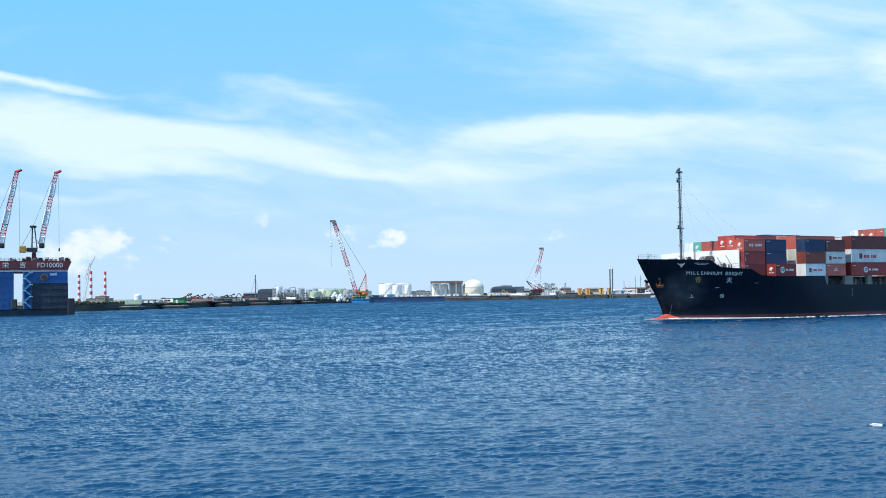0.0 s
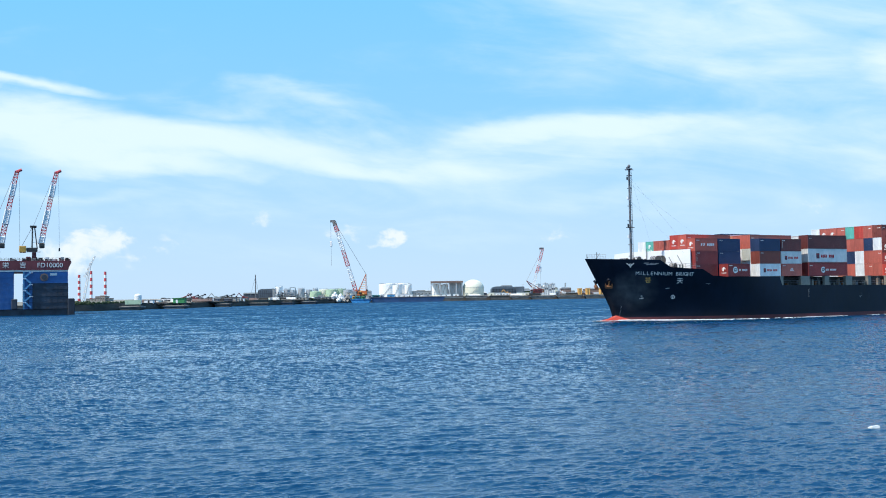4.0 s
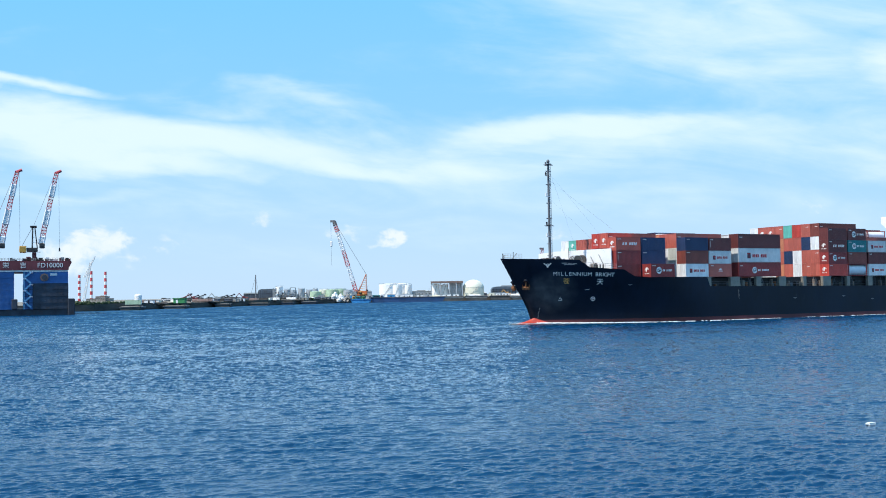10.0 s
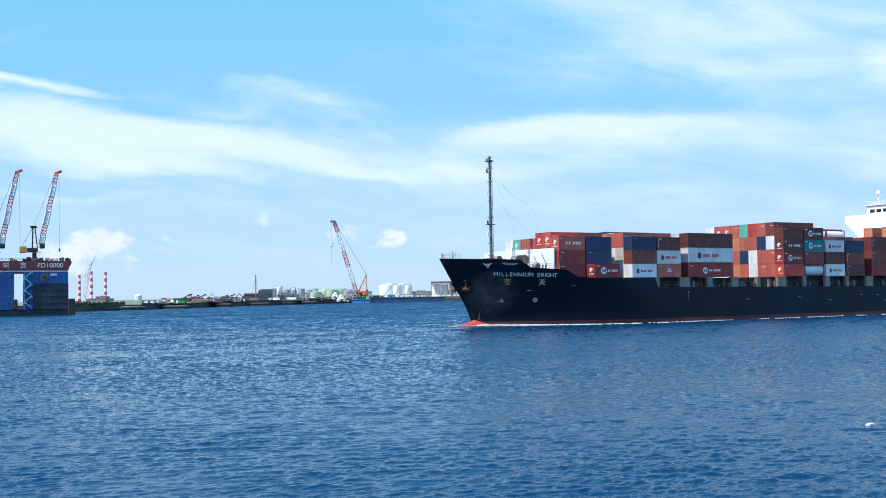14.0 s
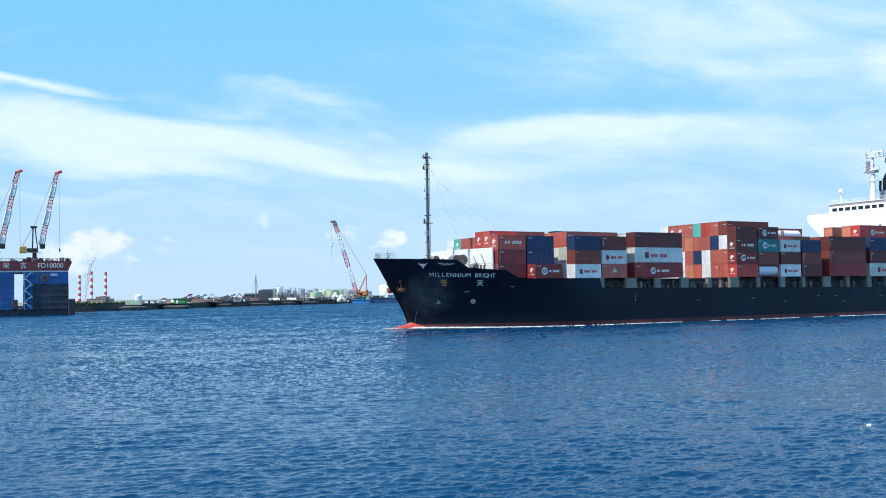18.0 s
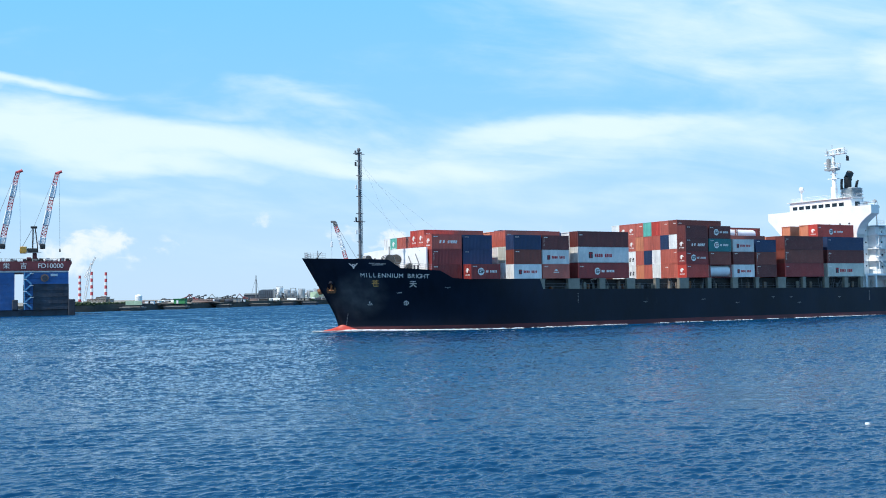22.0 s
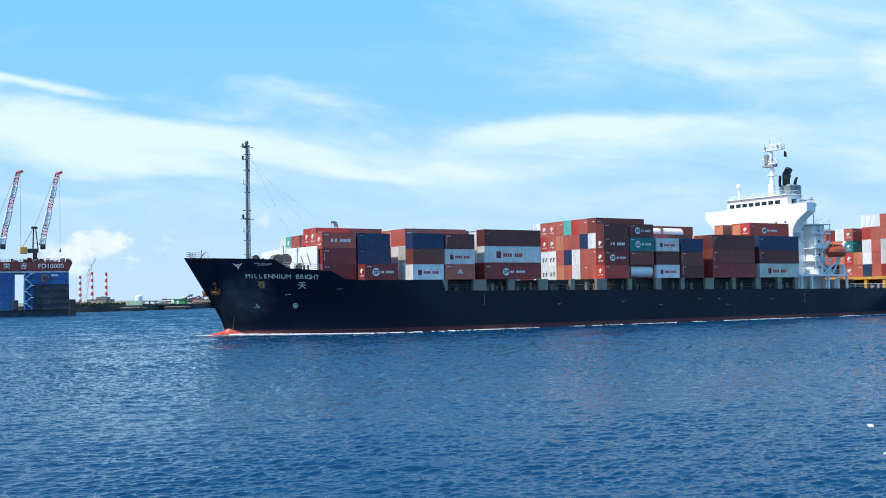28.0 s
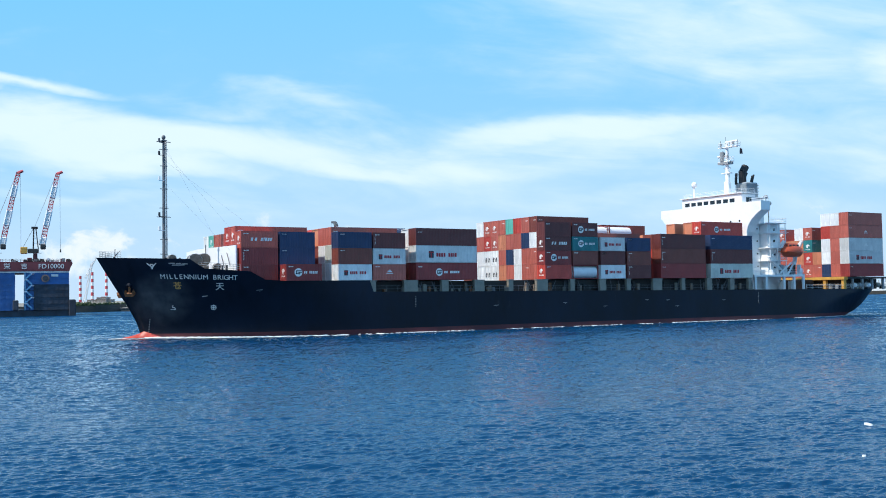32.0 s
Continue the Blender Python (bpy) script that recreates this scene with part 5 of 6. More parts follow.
def dock_crane(dx):
    c = thing("dock_crane", "red and white jib crane on the floating dock", "crane", DOCK_POSE, group="cranes on the floating dock")
    bx = dx - 1.1
    part("pedestal", rod(B(), (-171.8 + bx, 443, 22.9), (-171.8 + bx, 443, 26.8), 0.95, 0.85, n=14), "dockred", c)
    cab = part("slewing_house", box(B(), -174.8 + bx, -170.4 + bx, 441.4, 444.6, 26.8, 28.5, 0.25), "steel", c, "dark machinery house")
    part("counterweight", box(B(), -177.6 + bx, -174.9 + bx, 441.2, 444.8, 26.4, 29.2, 0.2), "ochre", cab, "ochre counterweight")
    part("cabin", box(B(), -169.8 + bx, -167.6 + bx, 441.2, 443.0, 28.2, 30.4, 0.3), "steel", cab)
    part("cabin_window", box(B(), -169.5 + bx, -167.9 + bx, 441.1, 441.2, 29.2, 30.0), "glass", cab)
    for y in (441.8, 444.2):
        part("gantry_leg", rod(B(), (-172.6 + bx, y, 28.4), (-172.4 + bx, y, 37.4), 0.26, n=6), "coaming", c)
        part("gantry_leg", rod(B(), (-170.6 + bx, y, 28.4), (-171.6 + bx, y, 37.4), 0.22, n=6), "coaming", c)
    part("gantry_head", box(B(), -173.4 + bx, -170.8 + bx, 441.5, 444.5, 37.0, 37.8, 0.1), "coaming", c)
    for z in (30.5, 32.8, 35.0):
        part("gantry_brace", box(B(), -172.5 + bx, -171.0 + bx, 441.7, 442.0, z, z + 0.2), "cranewhite", c)
    part("walkway", box(B(), -175.4 + bx, -169.2 + bx, 440.9, 441.4, 26.5, 26.7), "grey", c)
    a, b = Vector((-170.2 + dx, 443, 30.2)), Vector((-164.0 + dx, 443, 60.8))
    cuts = [(0.0, 0.10, "cranewhite"), (0.10, 0.27, "cranered"), (0.27, 0.47, "cranewhite"), (0.47, 0.66, "cranered"), (0.66, 0.82, "cranewhite"), (0.82, 1.0, "cranered")]
    for f, g, m in cuts:
        bm = B()
        thick = 0.13 if m == "cranered" else 0.42
        lattice(bm, a + (b - a) * f, a + (b - a) * g, 2.0 - 0.6 * f, 2.0 - 0.6 * g, 4 if m == "cranered" else 8, thick, thick * 0.7)
        part("jib_section", bm, m, c)
    bm = B()
    rod(bm, b + Vector((-0.6, 0, -0.4)), b + Vector((1.9, 0, 0.7)), 0.6, n=8)
    part("jib_head", bm, "cranered", c)
    for y in (442.3, 443.7):
        part("luffing_rope", rod(B(), (-172.2 + bx, y, 37.4), b + Vector((-0.5, y - 443, 0)), 0.05, n=4), "grey", c)
    part("backstay", rod(B(), (-176.6 + bx, 443, 29.2), (-172.4 + bx, 443, 37.4), 0.08, n=4), "steel", c)
    part("hoist_rope", rod(B(), b + Vector((0.8, 0, 0)), (-162.9 + dx, 443, 28.4), 0.05, n=4), "grey", c)
    bm = B()
    rod(bm, (-162.9 + dx, 443, 27.0), (-162.9 + dx, 443, 28.4), 0.36, 0.25, n=8)
    part("hook_block", bm, "steel", c)


build_dock()
dock_crane(0)
dock_crane(-15.6)


# ======== quay, craft and works on the far shore ========
def barge(x0, x1, y, h, material, label, deck="sand", group=""):
    b = thing("barge", label, "barge", group=group)
    rake = min(2.6, (x1 - x0) * 0.13)
    bm = B()
    prism(bm, [(x0 + rake, -1.0), (x1 - rake, -1.0), (x1 - rake * 0.25, h * 0.62), (x0 + rake * 0.25, h * 0.62)], "y", y + 0.1, y + 9)
    part("barge_hull", bm, "bargehull" if material in ("bargegrey", "quay") else material, b)
    bm = B()
    prism(bm, [(x0 + rake * 0.25, h * 0.62), (x1 - rake * 0.25, h * 0.62), (x1, h * 0.86), (x1, h), (x0, h), (x0, h * 0.86)], "y", y, y + 9.05)
    part("sheer_band", bm, material, b)
    part("rubbing_strake", box(B(), x0 - 0.1, x1 + 0.1, y - 0.25, y, h - 0.5, h - 0.15), "dockdark", b)
    bm = B()
    box(bm, x0 + 1.2, x1 - 1.2, y + 1, y + 8, h, h + 0.35)
    part("deck_cargo", bm, deck, b)
    for x in np.linspace(x0 + 1, x1 - 1, max(2, int((x1 - x0) / 8))):
        part("bitt", rod(B(), (x, y + 0.5, h), (x, y + 0.5, h + 0.8), 0.25, n=6), "steel", b)
    return b


RS = random.Random(17)
x = -181.0
while x < 178:
    L = RS.uniform(9, 16) if x < -100 else RS.uniform(15, 24)
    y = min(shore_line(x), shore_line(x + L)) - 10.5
    if not (-99 < x + L / 2 < 4):
        barge(x, x + L, y, RS.uniform(2.0, 3.0) * (0.7 if x < -100 else 1.45), RS.choice(["quay", "dockdark", "bargegrey", "quay"] if x < -100 else ["bargegrey", "bargegrey", "bargegrey", "quay"]), "grey weathered work barge moored along the quay", RS.choice(["sand", "sand", "bargegrey", "tank"]), "barges along the quay")
    x += L + RS.uniform(0.6, 2.0)
barge(-77, -60, 853, 3.0, "bargeblue", "bright blue crane barge at the quay", "bargeblue")
for gx, gw, gm in ((-71.0, 2.2, "teal"), (-66.5, 1.4, "greenbox"), (-57.0, 3.2, "teal"), (-52.5, 1.6, "cranewhite"), (-74.5, 1.2, "yellow")):
    winch_house = thing("deck_winch", "small painted deck winch on the crane barge", "winch", group="winches on the crane barge")
    part("winch_housing", box(B(), gx - gw, gx + gw, 854.2 if gx < -60 else 873.2, 857 if gx < -60 else 876, 3.0 if gx < -60 else 4.2, 5.6 + (0.8 if gx > -60 else 0), 0.15), "box_teal" if gm == "teal" else gm, winch_house)
    part("drum", rod(B(), (gx - gw * 0.6, 853.9 if gx < -60 else 872.9, 4.6 + (0.8 if gx > -60 else 0)), (gx + gw * 0.6, 853.9 if gx < -60 else 872.9, 4.6 + (0.8 if gx > -60 else 0)), 0.5, n=10), "steel", winch_house)
for hx, hy, hr, hm in ((-91.0, 866, 6.6, "tank"), (-86.0, 864, 5.6, "tank"), (-80.0, 862, 4.6, "bargegrey")):
    heap = thing("rock_heap", "pale heap of quarried rock on the quay edge", "heap", group="rock heaps by the crane")
    for i in range(48):
        bm = B()
        a, q = RS.uniform(0, 6.28), RS.random()
        bmesh.ops.create_icosphere(bm, subdivisions=1, radius=RS.uniform(0.7, 1.25), matrix=Matrix.Translation((hx + math.cos(a) * hr * q * 0.8, hy + math.sin(a) * 3 * q, 1.0 + (1 - q) * hr * 1.05 + RS.uniform(0, 0.8))) @ Matrix.Rotation(a, 4, "X"))
        for v in bm.verts:
            v.co += Vector((RS.uniform(-0.25, 0.25), RS.uniform(-0.25, 0.25), RS.uniform(-0.25, 0.25)))
        part("rock", bm, hm, heap)
barge(-62, 1, 872, 4.2, "bargenavy", "long navy blue flat barge at the quay")


def chimney(x, y, top, r):
    c = thing("chimney", "tall power-station chimney banded red and white", "chimney", group="striped chimneys")
    n = 9
    for i in range(n):
        z0, z1 = 4 + (top - 4) * i / n, 4 + (top - 4) * (i + 1) / n
        part("band", rod(B(), (x, y, z0), (x, y, z1), r * (1.15 - 0.25 * i / n), r * (1.15 - 0.25 * (i + 1) / n), n=14), "cranered" if i % 2 == 0 else "cranewhite", c)


for x, top in ((-492.8, 40), (-476.6, 45), (-457.5, 44)):
    chimney(x, 1400, top, 1.75)


def works_block(x0, x1, y, h, wall, roof, label, name="industrial_building", base=3.4, windows=4):
    b = thing(name, label, "building", Matrix.Translation((0, 0, 0)))
    part("wall", box(B(), x0, x1, y, y + 18, base, h), wall, b)
    part("roof", box(B(), x0 - 0.4, x1 + 0.4, y - 0.4, y + 18.4, h, h + 0.5), roof, b)
    for i in range(windows + 1):
        x = x0 + (x1 - x0) * i / windows
        part("pilaster", box(B(), x - 0.25, x + 0.25, y - 0.3, y, base, h - 0.2), roof, b)
    for i in range(windows):
        x = x0 + (x1 - x0) * (i + 0.5) / windows
        part("window", box(B(), x - 0.7, x + 0.7, y - 0.1, y, base + (h - base) * 0.5, base + (h - base) * 0.66), "steel", b)
    part("ridge_vent", box(B(), x0 + (x1 - x0) * 0.3, x0 + (x1 - x0) * 0.7, y + 6, y + 12, h + 0.5, h + 1.3), roof, b)
    return b


def storage_tank(x, y, r, h, material, label, dome=0.0, base=3.4):
    t = thing("storage_tank", label, "tank", group="storage tanks")
    bm = B()
    rod(bm, (x, y, base), (x, y, h), r, n=28)
    crisp(bm)
    part("tank_shell", bm, material, t)
    bm = B()
    if dome:
        ball(bm, (x, y, h), r, dome / r, 28)
        bmesh.ops.delete(bm, geom=[v for v in bm.verts if v.co.z < h - 0.01], context="VERTS")
        for f in bm.faces:
            f.smooth = True
    else:
        rod(bm, (x, y, h), (x, y, h + r * 0.12), r, 0.2, n=28)
    part("tank_roof", bm, material, t)
    bm = B()
    for i in range(24):
        a, b = i * math.pi / 12, (i + 1) * math.pi / 12
        rod(bm, (x + r * math.cos(a), y + r * math.sin(a), h + 0.8), (x + r * math.cos(b), y + r * math.sin(b), h + 0.8), 0.08, n=4)
        rod(bm, (x + r * math.cos(a), y + r * math.sin(a), h), (x + r * math.cos(a), y + r * math.sin(a), h + 0.8), 0.06, n=4)
    part("top_rail", bm, "grey", t)
    bm = B()
    for i in range(8):
        a = -2.2 + i * 0.12
        rod(bm, (x + (r + 0.3) * math.cos(a), y + (r + 0.3) * math.sin(a), base + (h - base) * i / 8), (x + (r + 0.3) * math.cos(a + 0.12), y + (r + 0.3) * math.sin(a + 0.12), base + (h - base) * (i + 1) / 8), 0.15, n=4)
    part("spiral_stair", bm, "grey", t)


works_block(-466, -436, 1350, 7.4, "bargegrey", "roofbrown", "low weathered power-station building")
works_block(-452, -440, 1345, 10.2, "bargegrey", "roofbrown", "brown-grey boiler house below the chimneys")
silo_shed = thing("ribbed_warehouse", "dark slate ribbed warehouse with a rounded roof", "building")
part("shell", prism(B(), [(-179.6, 3.4), (-179.6, 11.2), (-178.4, 13.2), (-176, 14.0), (-166, 14.0), (-163.8, 13.2), (-162.6, 11.2), (-162.6, 3.4)], "y", 1000, 1022), "slate", silo_shed)
for i in range(9):
    part("rib", box(B(), -179.2 + i * 2.03, -178.8 + i * 2.03, 999.7, 1000, 3.4, 12.6), "dockdark", silo_shed)
for z in (6.2, 9.4):
    part("girt", box(B(), -179.6, -162.6, 999.75, 1000, z, z + 0.3), "dockdark", silo_shed)
storage_tank(-158.3, 996, 3.4, 15.8, "tank", "slim white storage tank")
for i, (x, r, h) in enumerate(((-152, 3.0, 13.0), (-145.5, 2.6, 11.5), (-139, 3.4, 13.6), (-131.5, 3.0, 12.2), (-125.8, 2.4, 13.4))):
    storage_tank(x, 1004 + i * 3, r, h, "tankshade", "grey silo in a row of plant")
for i, (x, r, h, m) in enumerate(((-124, 5.4, 10.6, "palegreen"), (-116, 5.0, 12.4, "cream"), (-108, 5.6, 12.2, "palegreen"), (-100, 5.2, 12.6, "palegreen"), (-92.5, 4.6, 11.6, "tankshade"))):
    storage_tank(x, 1000 + (i % 2) * 5, r, h, m, "squat pale green storage tank with a rail" if m == "palegreen" else "squat pale storage tank with a rail")
for i in range(16):
    x = RS.uniform(-162, -88)
    g = thing("process_frame", "open steel frame with pipes and small vessels", "pipe rack", group="pipe racks of the plant")
    w, h, y = RS.uniform(2.5, 6), RS.uniform(6, 11) if x > -128 else RS.uniform(8, 15.5), RS.uniform(984, 994)
    for dx in (-w / 2, w / 2):
        for dy in (0, 3):
            part("column", rod(B(), (x + dx, y + dy, 3.4), (x + dx, y + dy, h), 0.22, n=5), "grey", g)
    for z in np.linspace(5, h, 3):
        part("platform", box(B(), x - w / 2, x + w / 2, y, y + 3, z - 0.15, z + 0.15), RS.choice(["tankshade", "grey", "dockdark", "bargegrey"]), g)
    part("vessel", rod(B(), (x, y + 1.5, 3.8), (x, y + 1.5, h * 0.85), w * 0.3, n=12), RS.choice(["tank", "tankshade", "tankshade", "cream", "dockdark"]), g)
    part("brace", rod(B(), (x - w / 2, y, 3.6), (x + w / 2, y, h * 0.8), 0.14, n=4), "grey", g)
for x, y, r, h in ((-54.0, 1012, 9.3, 16.6), (-42.2, 1018, 8.6, 16.8), (-44.6, 994, 4.6, 15.4), (-34.6, 1006, 3.4, 15.8)):
    storage_tank(x, y, r, h, "tank", "large white oil storage tank")
works_block(-33, -12, 1012, 9.2, "tankshade", "grey", "low pale pipe shed", windows=6)
canopy = thing("loading_canopy", "brown flat-roofed loading canopy over white tanks", "building")
part("roof", box(B(), -12.6, 18.6, 994, 1014, 16.9, 18.7, 0.1), "roofbrown", canopy)
for x in (-12, -3.4, 5.2, 12, 17.8):
    part("column", box(B(), x - 0.5, x + 0.5, 994.4, 995.4, 3.4, 16.9), "tankshade", canopy)
part("wall", box(B(), 5.6, 17.8, 1000, 1013, 3.4, 16.9), "tankshade", canopy)
storage_tank(-7.8, 1003, 3.7, 15.6, "tank", "white tank under a canopy")
storage_tank(0.6, 1003, 3.6, 15.2, "tank", "white tank under a canopy")
storage_tank(28.6, 1002, 10.2, 11.4, "cream", "cream domed storage tank", dome=8.4)
storage_tank(17.8, 1012, 4.0, 12.0, "tank", "small white storage tank beside the dome", dome=2.5)
shed = thing("coal_store", "long low dark coal store with a rounded roof", "building")
part("roof_shell", prism(B(), [(46.4, 3.4), (46.4, 10.2), (48.0, 12.2), (50.5, 12.7), (60, 12.9), (66.0, 12.7), (68.0, 11.6), (68.4, 10.2), (68.4, 3.4)], "y", 1000, 1030), "slate", shed)
part("lean_to", box(B(), 69.0, 78.0, 1002, 1024, 3.4, 12.3, 0.4), "slate", shed)
for z in (5.6, 7.8, 10.0):
    part("girt", box(B(), 46.4, 68.4, 999.7, 1000, z, z + 0.3), "dockdark", shed)
for x in (48, 51, 54, 57, 60, 63, 66):
    part("rib", box(B(), x - 0.25, x + 0.25, 999.6, 1000, 3.4, 10.4), "steel", shed)
part("ridge", box(B(), 56, 66, 1004, 1010, 13.0, 13.8, 0.1), "grey", shed)
for x0, x1, h in ((84.6, 87.0, 9.6), (87.4, 90, 13.6), (90.6, 93.2, 11.2), (93.8, 96.6, 14.2), (97.2, 99.4, 12.2), (100.0, 103.0, 13.8)):
    works_block(x0, x1, 960, h, "tank", "tankshade", "small white harbour office block", windows=2)
for i, (x, h) in enumerate(((124.6, 9.1), (132.0, 9.0), (144.4, 9.3), (151.5, 9.2))):
    p = thing("mooring_dolphin", "bright orange steel mooring dolphin", "dolphin", group="orange dolphins")
    part("dolphin_shaft", box(B(), x - 2.0, x + 2.0, 948, 952, 3, h, 0.3), "yellow", p)
    part("cap", box(B(), x - 2.2, x + 2.2, 947.8, 952.2, h, h + 0.4, 0.1), "yellow", p)
    part("ladder", box(B(), x - 0.3, x + 0.3, 947.8, 948, 3.4, h), "steel", p)
for x in (150.2, 152.4):
    p = thing("steel_pile", "tall dark steel pile", "pile", group="steel piles")
    part("shaft", rod(B(), (x, 934, -1), (x, 934, 26.2), 0.6, n=10), "mast", p)
    part("head", rod(B(), (x, 934, 26.2), (x, 934, 27.6), 0.8, n=10), "cranewhite", p)
pole = thing("signal_mast", "slim dark signal mast with stays", "mast")
part("shaft", rod(B(), (-163.5, 900, 3), (-163.5, 900, 25.6), 0.55, 0.4, n=8), "mast", pole)
part("stay", rod(B(), (-163.5, 900, 24), (-169, 900, 4), 0.1, n=4), "mast", pole)
part("stay", rod(B(), (-163.5, 900, 24), (-160, 900, 4), 0.1, n=4), "mast", pole)


def crawler_crane(foot, tip, y, apex, group_label, cuts, body, w0):
    c = thing("crawler_crane", group_label, "crane")
    a, b = Vector((foot[0], y, foot[1])), Vector((tip[0], y, tip[1]))
    for f, g, m in cuts:
        bm = B()
        lattice(bm, a + (b - a) * f, a + (b - a) * g, w0, w0 * 0.85, max(3, int((b - a).length * (g - f) / 3.2)), 0.2 * w0 / 3, 0.17 * w0 / 3 if m == "cranered" else 0.26 * w0 / 3)
        part("boom_section", bm, m, c)
    bm = B()
    box(bm, b.x - 3.2, b.x + 0.8, y - 0.8, y + 0.8, b.z - 0.8, b.z + 1.0, 0.3)
    part("boom_head", bm, "mast", c)
    ap = Vector((apex[0], y, apex[1]))
    part("gantry", rod(B(), a + Vector((1.5, 0, 1)), ap, 0.35, n=6), body, c)
    part("gantry", rod(B(), a + Vector((8, 0, 1)), ap, 0.35, n=6), body, c)
    for dy in (-1, 1):
        part("pendant", rod(B(), ap + Vector((0, dy, 0)), b + Vector((0, dy * 0.5, 0)), 0.12, n=4), "grey", c)
    part("machinery_house", box(B(), a.x + 0.5, a.x + 9, y - 2, y + 2, a.z - 2.2, a.z + 1.6, 0.2), body, c)
    for i in range(7):
        q = a + (ap - a) * (0.15 + 0.11 * i)
        part("gantry_brace", rod(B(), q, q + Vector((6.5 * (1 - (0.15 + 0.11 * i)), 0, -0.8)), 0.16, n=4), RS.choice(["yellow", body, "bargegrey"]), c)
    for i in range(9):
        gx, gz = a.x + RS.uniform(-2, 10), a.z + RS.uniform(-2.0, 2.6)
        part("machinery", box(B(), gx - 0.8, gx + 0.8, y - 2.9, y - 2.1, gz - 0.6, gz + 0.6, 0.15), RS.choice(["rust", "yellow", "steel", "bargegrey", body, "dockred"]), c)
    part("cab", box(B(), a.x - 2.0, a.x + 0.4, y - 2.2, y - 0.4, a.z - 1.8, a.z + 1.2, 0.2), "grey", c)
    for dy in (-2.6, 1.6):
        part("crawler_track", box(B(), a.x - 3, a.x + 7.5, y + dy, y + dy + 1, a.z - 4.6, a.z - 2.2, 0.4), "steel", c)
    part("hoist_rope", rod(B(), b + Vector((-2.8, 0, 0)), (b.x - 2.4, y, b.z - 37), 0.09, n=4), "grey", c)
    part("hook_block", box(B(), b.x - 3.4, b.x - 1.6, y - 0.5, y + 0.5, b.z - 21, b.z - 16.5, 0.3), "cranewhite", c)
    return c


crawler_crane((-72.5, 8.2), (-90.5, 68.2), 860, (-64.4, 23.9), "orange crawler crane with a red and white lattice boom",
              [(0, 0.16, "cranered"), (0.16, 0.38, "cranewhite"), (0.38, 0.60, "cranered"), (0.60, 0.86, "cranewhite"), (0.86, 0.95, "cranered"), (0.95, 1.0, "mast")], "craneorange", 3.0)
crawler_crane((80.6, 8.0), (91.0, 46.2), 944, (75.5, 17), "red and white crawler crane on the far quay",
              [(0, 0.42, "cranewhite"), (0.42, 0.60, "cranered"), (0.60, 0.70, "cranewhite"), (0.70, 1.0, "cranered")], "dockred", 2.2)
jib = thing("lattice_jib", "pale grey lattice jib behind the dock", "crane")
part("jib_section", lattice(B(), (-313.5, 900, 3.6), (-306.8, 900, 38.8), 1.7, 1.3, 14, 0.22, 0.14), "cranewhite", jib)
part("jib_section", lattice(B(), (-312.5, 900, 26.0), (-303.0, 900, 44.0), 1.3, 0.8, 9, 0.20, 0.12), "cranewhite", jib)
# sheds and small plant near the dock end of the quay
fence = thing("sheet_fence", "pale green sheet fence on the quay", "fence")
for i in range(6):
    part("sheet", box(B(), -177.0 + i * 1.5, -177.0 + i * 1.5 + 1.42, 575, 575.3, 3.2, 5.6), "palegreen", fence)
hedge = thing("hedge", "long dark clipped hedge along the quay edge", "hedge")
bm = B()
hr = random.Random(6)
for i in range(420):
    hx = hr.uniform(-204, -178.2)
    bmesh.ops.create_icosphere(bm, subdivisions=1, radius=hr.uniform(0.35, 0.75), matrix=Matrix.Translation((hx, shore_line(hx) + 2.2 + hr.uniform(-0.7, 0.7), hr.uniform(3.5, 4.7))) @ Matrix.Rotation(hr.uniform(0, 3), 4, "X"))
for v in bm.verts:
    v.co += Vector((hr.uniform(-0.15, 0.15), hr.uniform(-0.15, 0.15), hr.uniform(-0.15, 0.15)))
part("foliage", bm, "scrub", hedge)
tent = thing("white_tank", "small rounded white water tank on the quay", "tank")
bm = B()
rod(bm, (-174.2, 590, 3.2), (-174.2, 590, 7.9), 2.0, n=20)
crisp(bm)
part("tank_shell", bm, "tank", tent)
bm = B()
ball(bm, (-174.2, 590, 7.9), 2.0, 0.6, 20)
part("tank_roof", bm, "tank", tent)
hut = thing("green_hut", "bright green site hut", "hut")
part("hut_body", box(B(), -165.2, -158.2, 632, 637, 3.2, 6.1, 0.1), "greenbox", hut)
part("hut_roof", box(B(), -165.6, -157.8, 631.6, 637.4, 6.1, 6.4), "greenbox", hut)
part("door", box(B(), -163.5, -162.3, 631.9, 632, 3.3, 5.4), "tank", hut)
berm = thing("ore_bank", "long dark bank of ore behind the quay", "heap")
bm = B()
for i in range(34):
    bmesh.ops.create_icosphere(bm, subdivisions=2, radius=1.0, matrix=Matrix.Translation((-244 + i * 2.2, 900 + RS.uniform(-4, 4), 3.2)) @ Matrix.Diagonal((4.0, 6.0, RS.uniform(2.6, 4.2), 1)))
for v in bm.verts:
    v.co += Vector((RS.uniform(-0.3, 0.3), RS.uniform(-0.3, 0.3), RS.uniform(-0.3, 0.3)))
part("ore", bm, "coaming", berm)
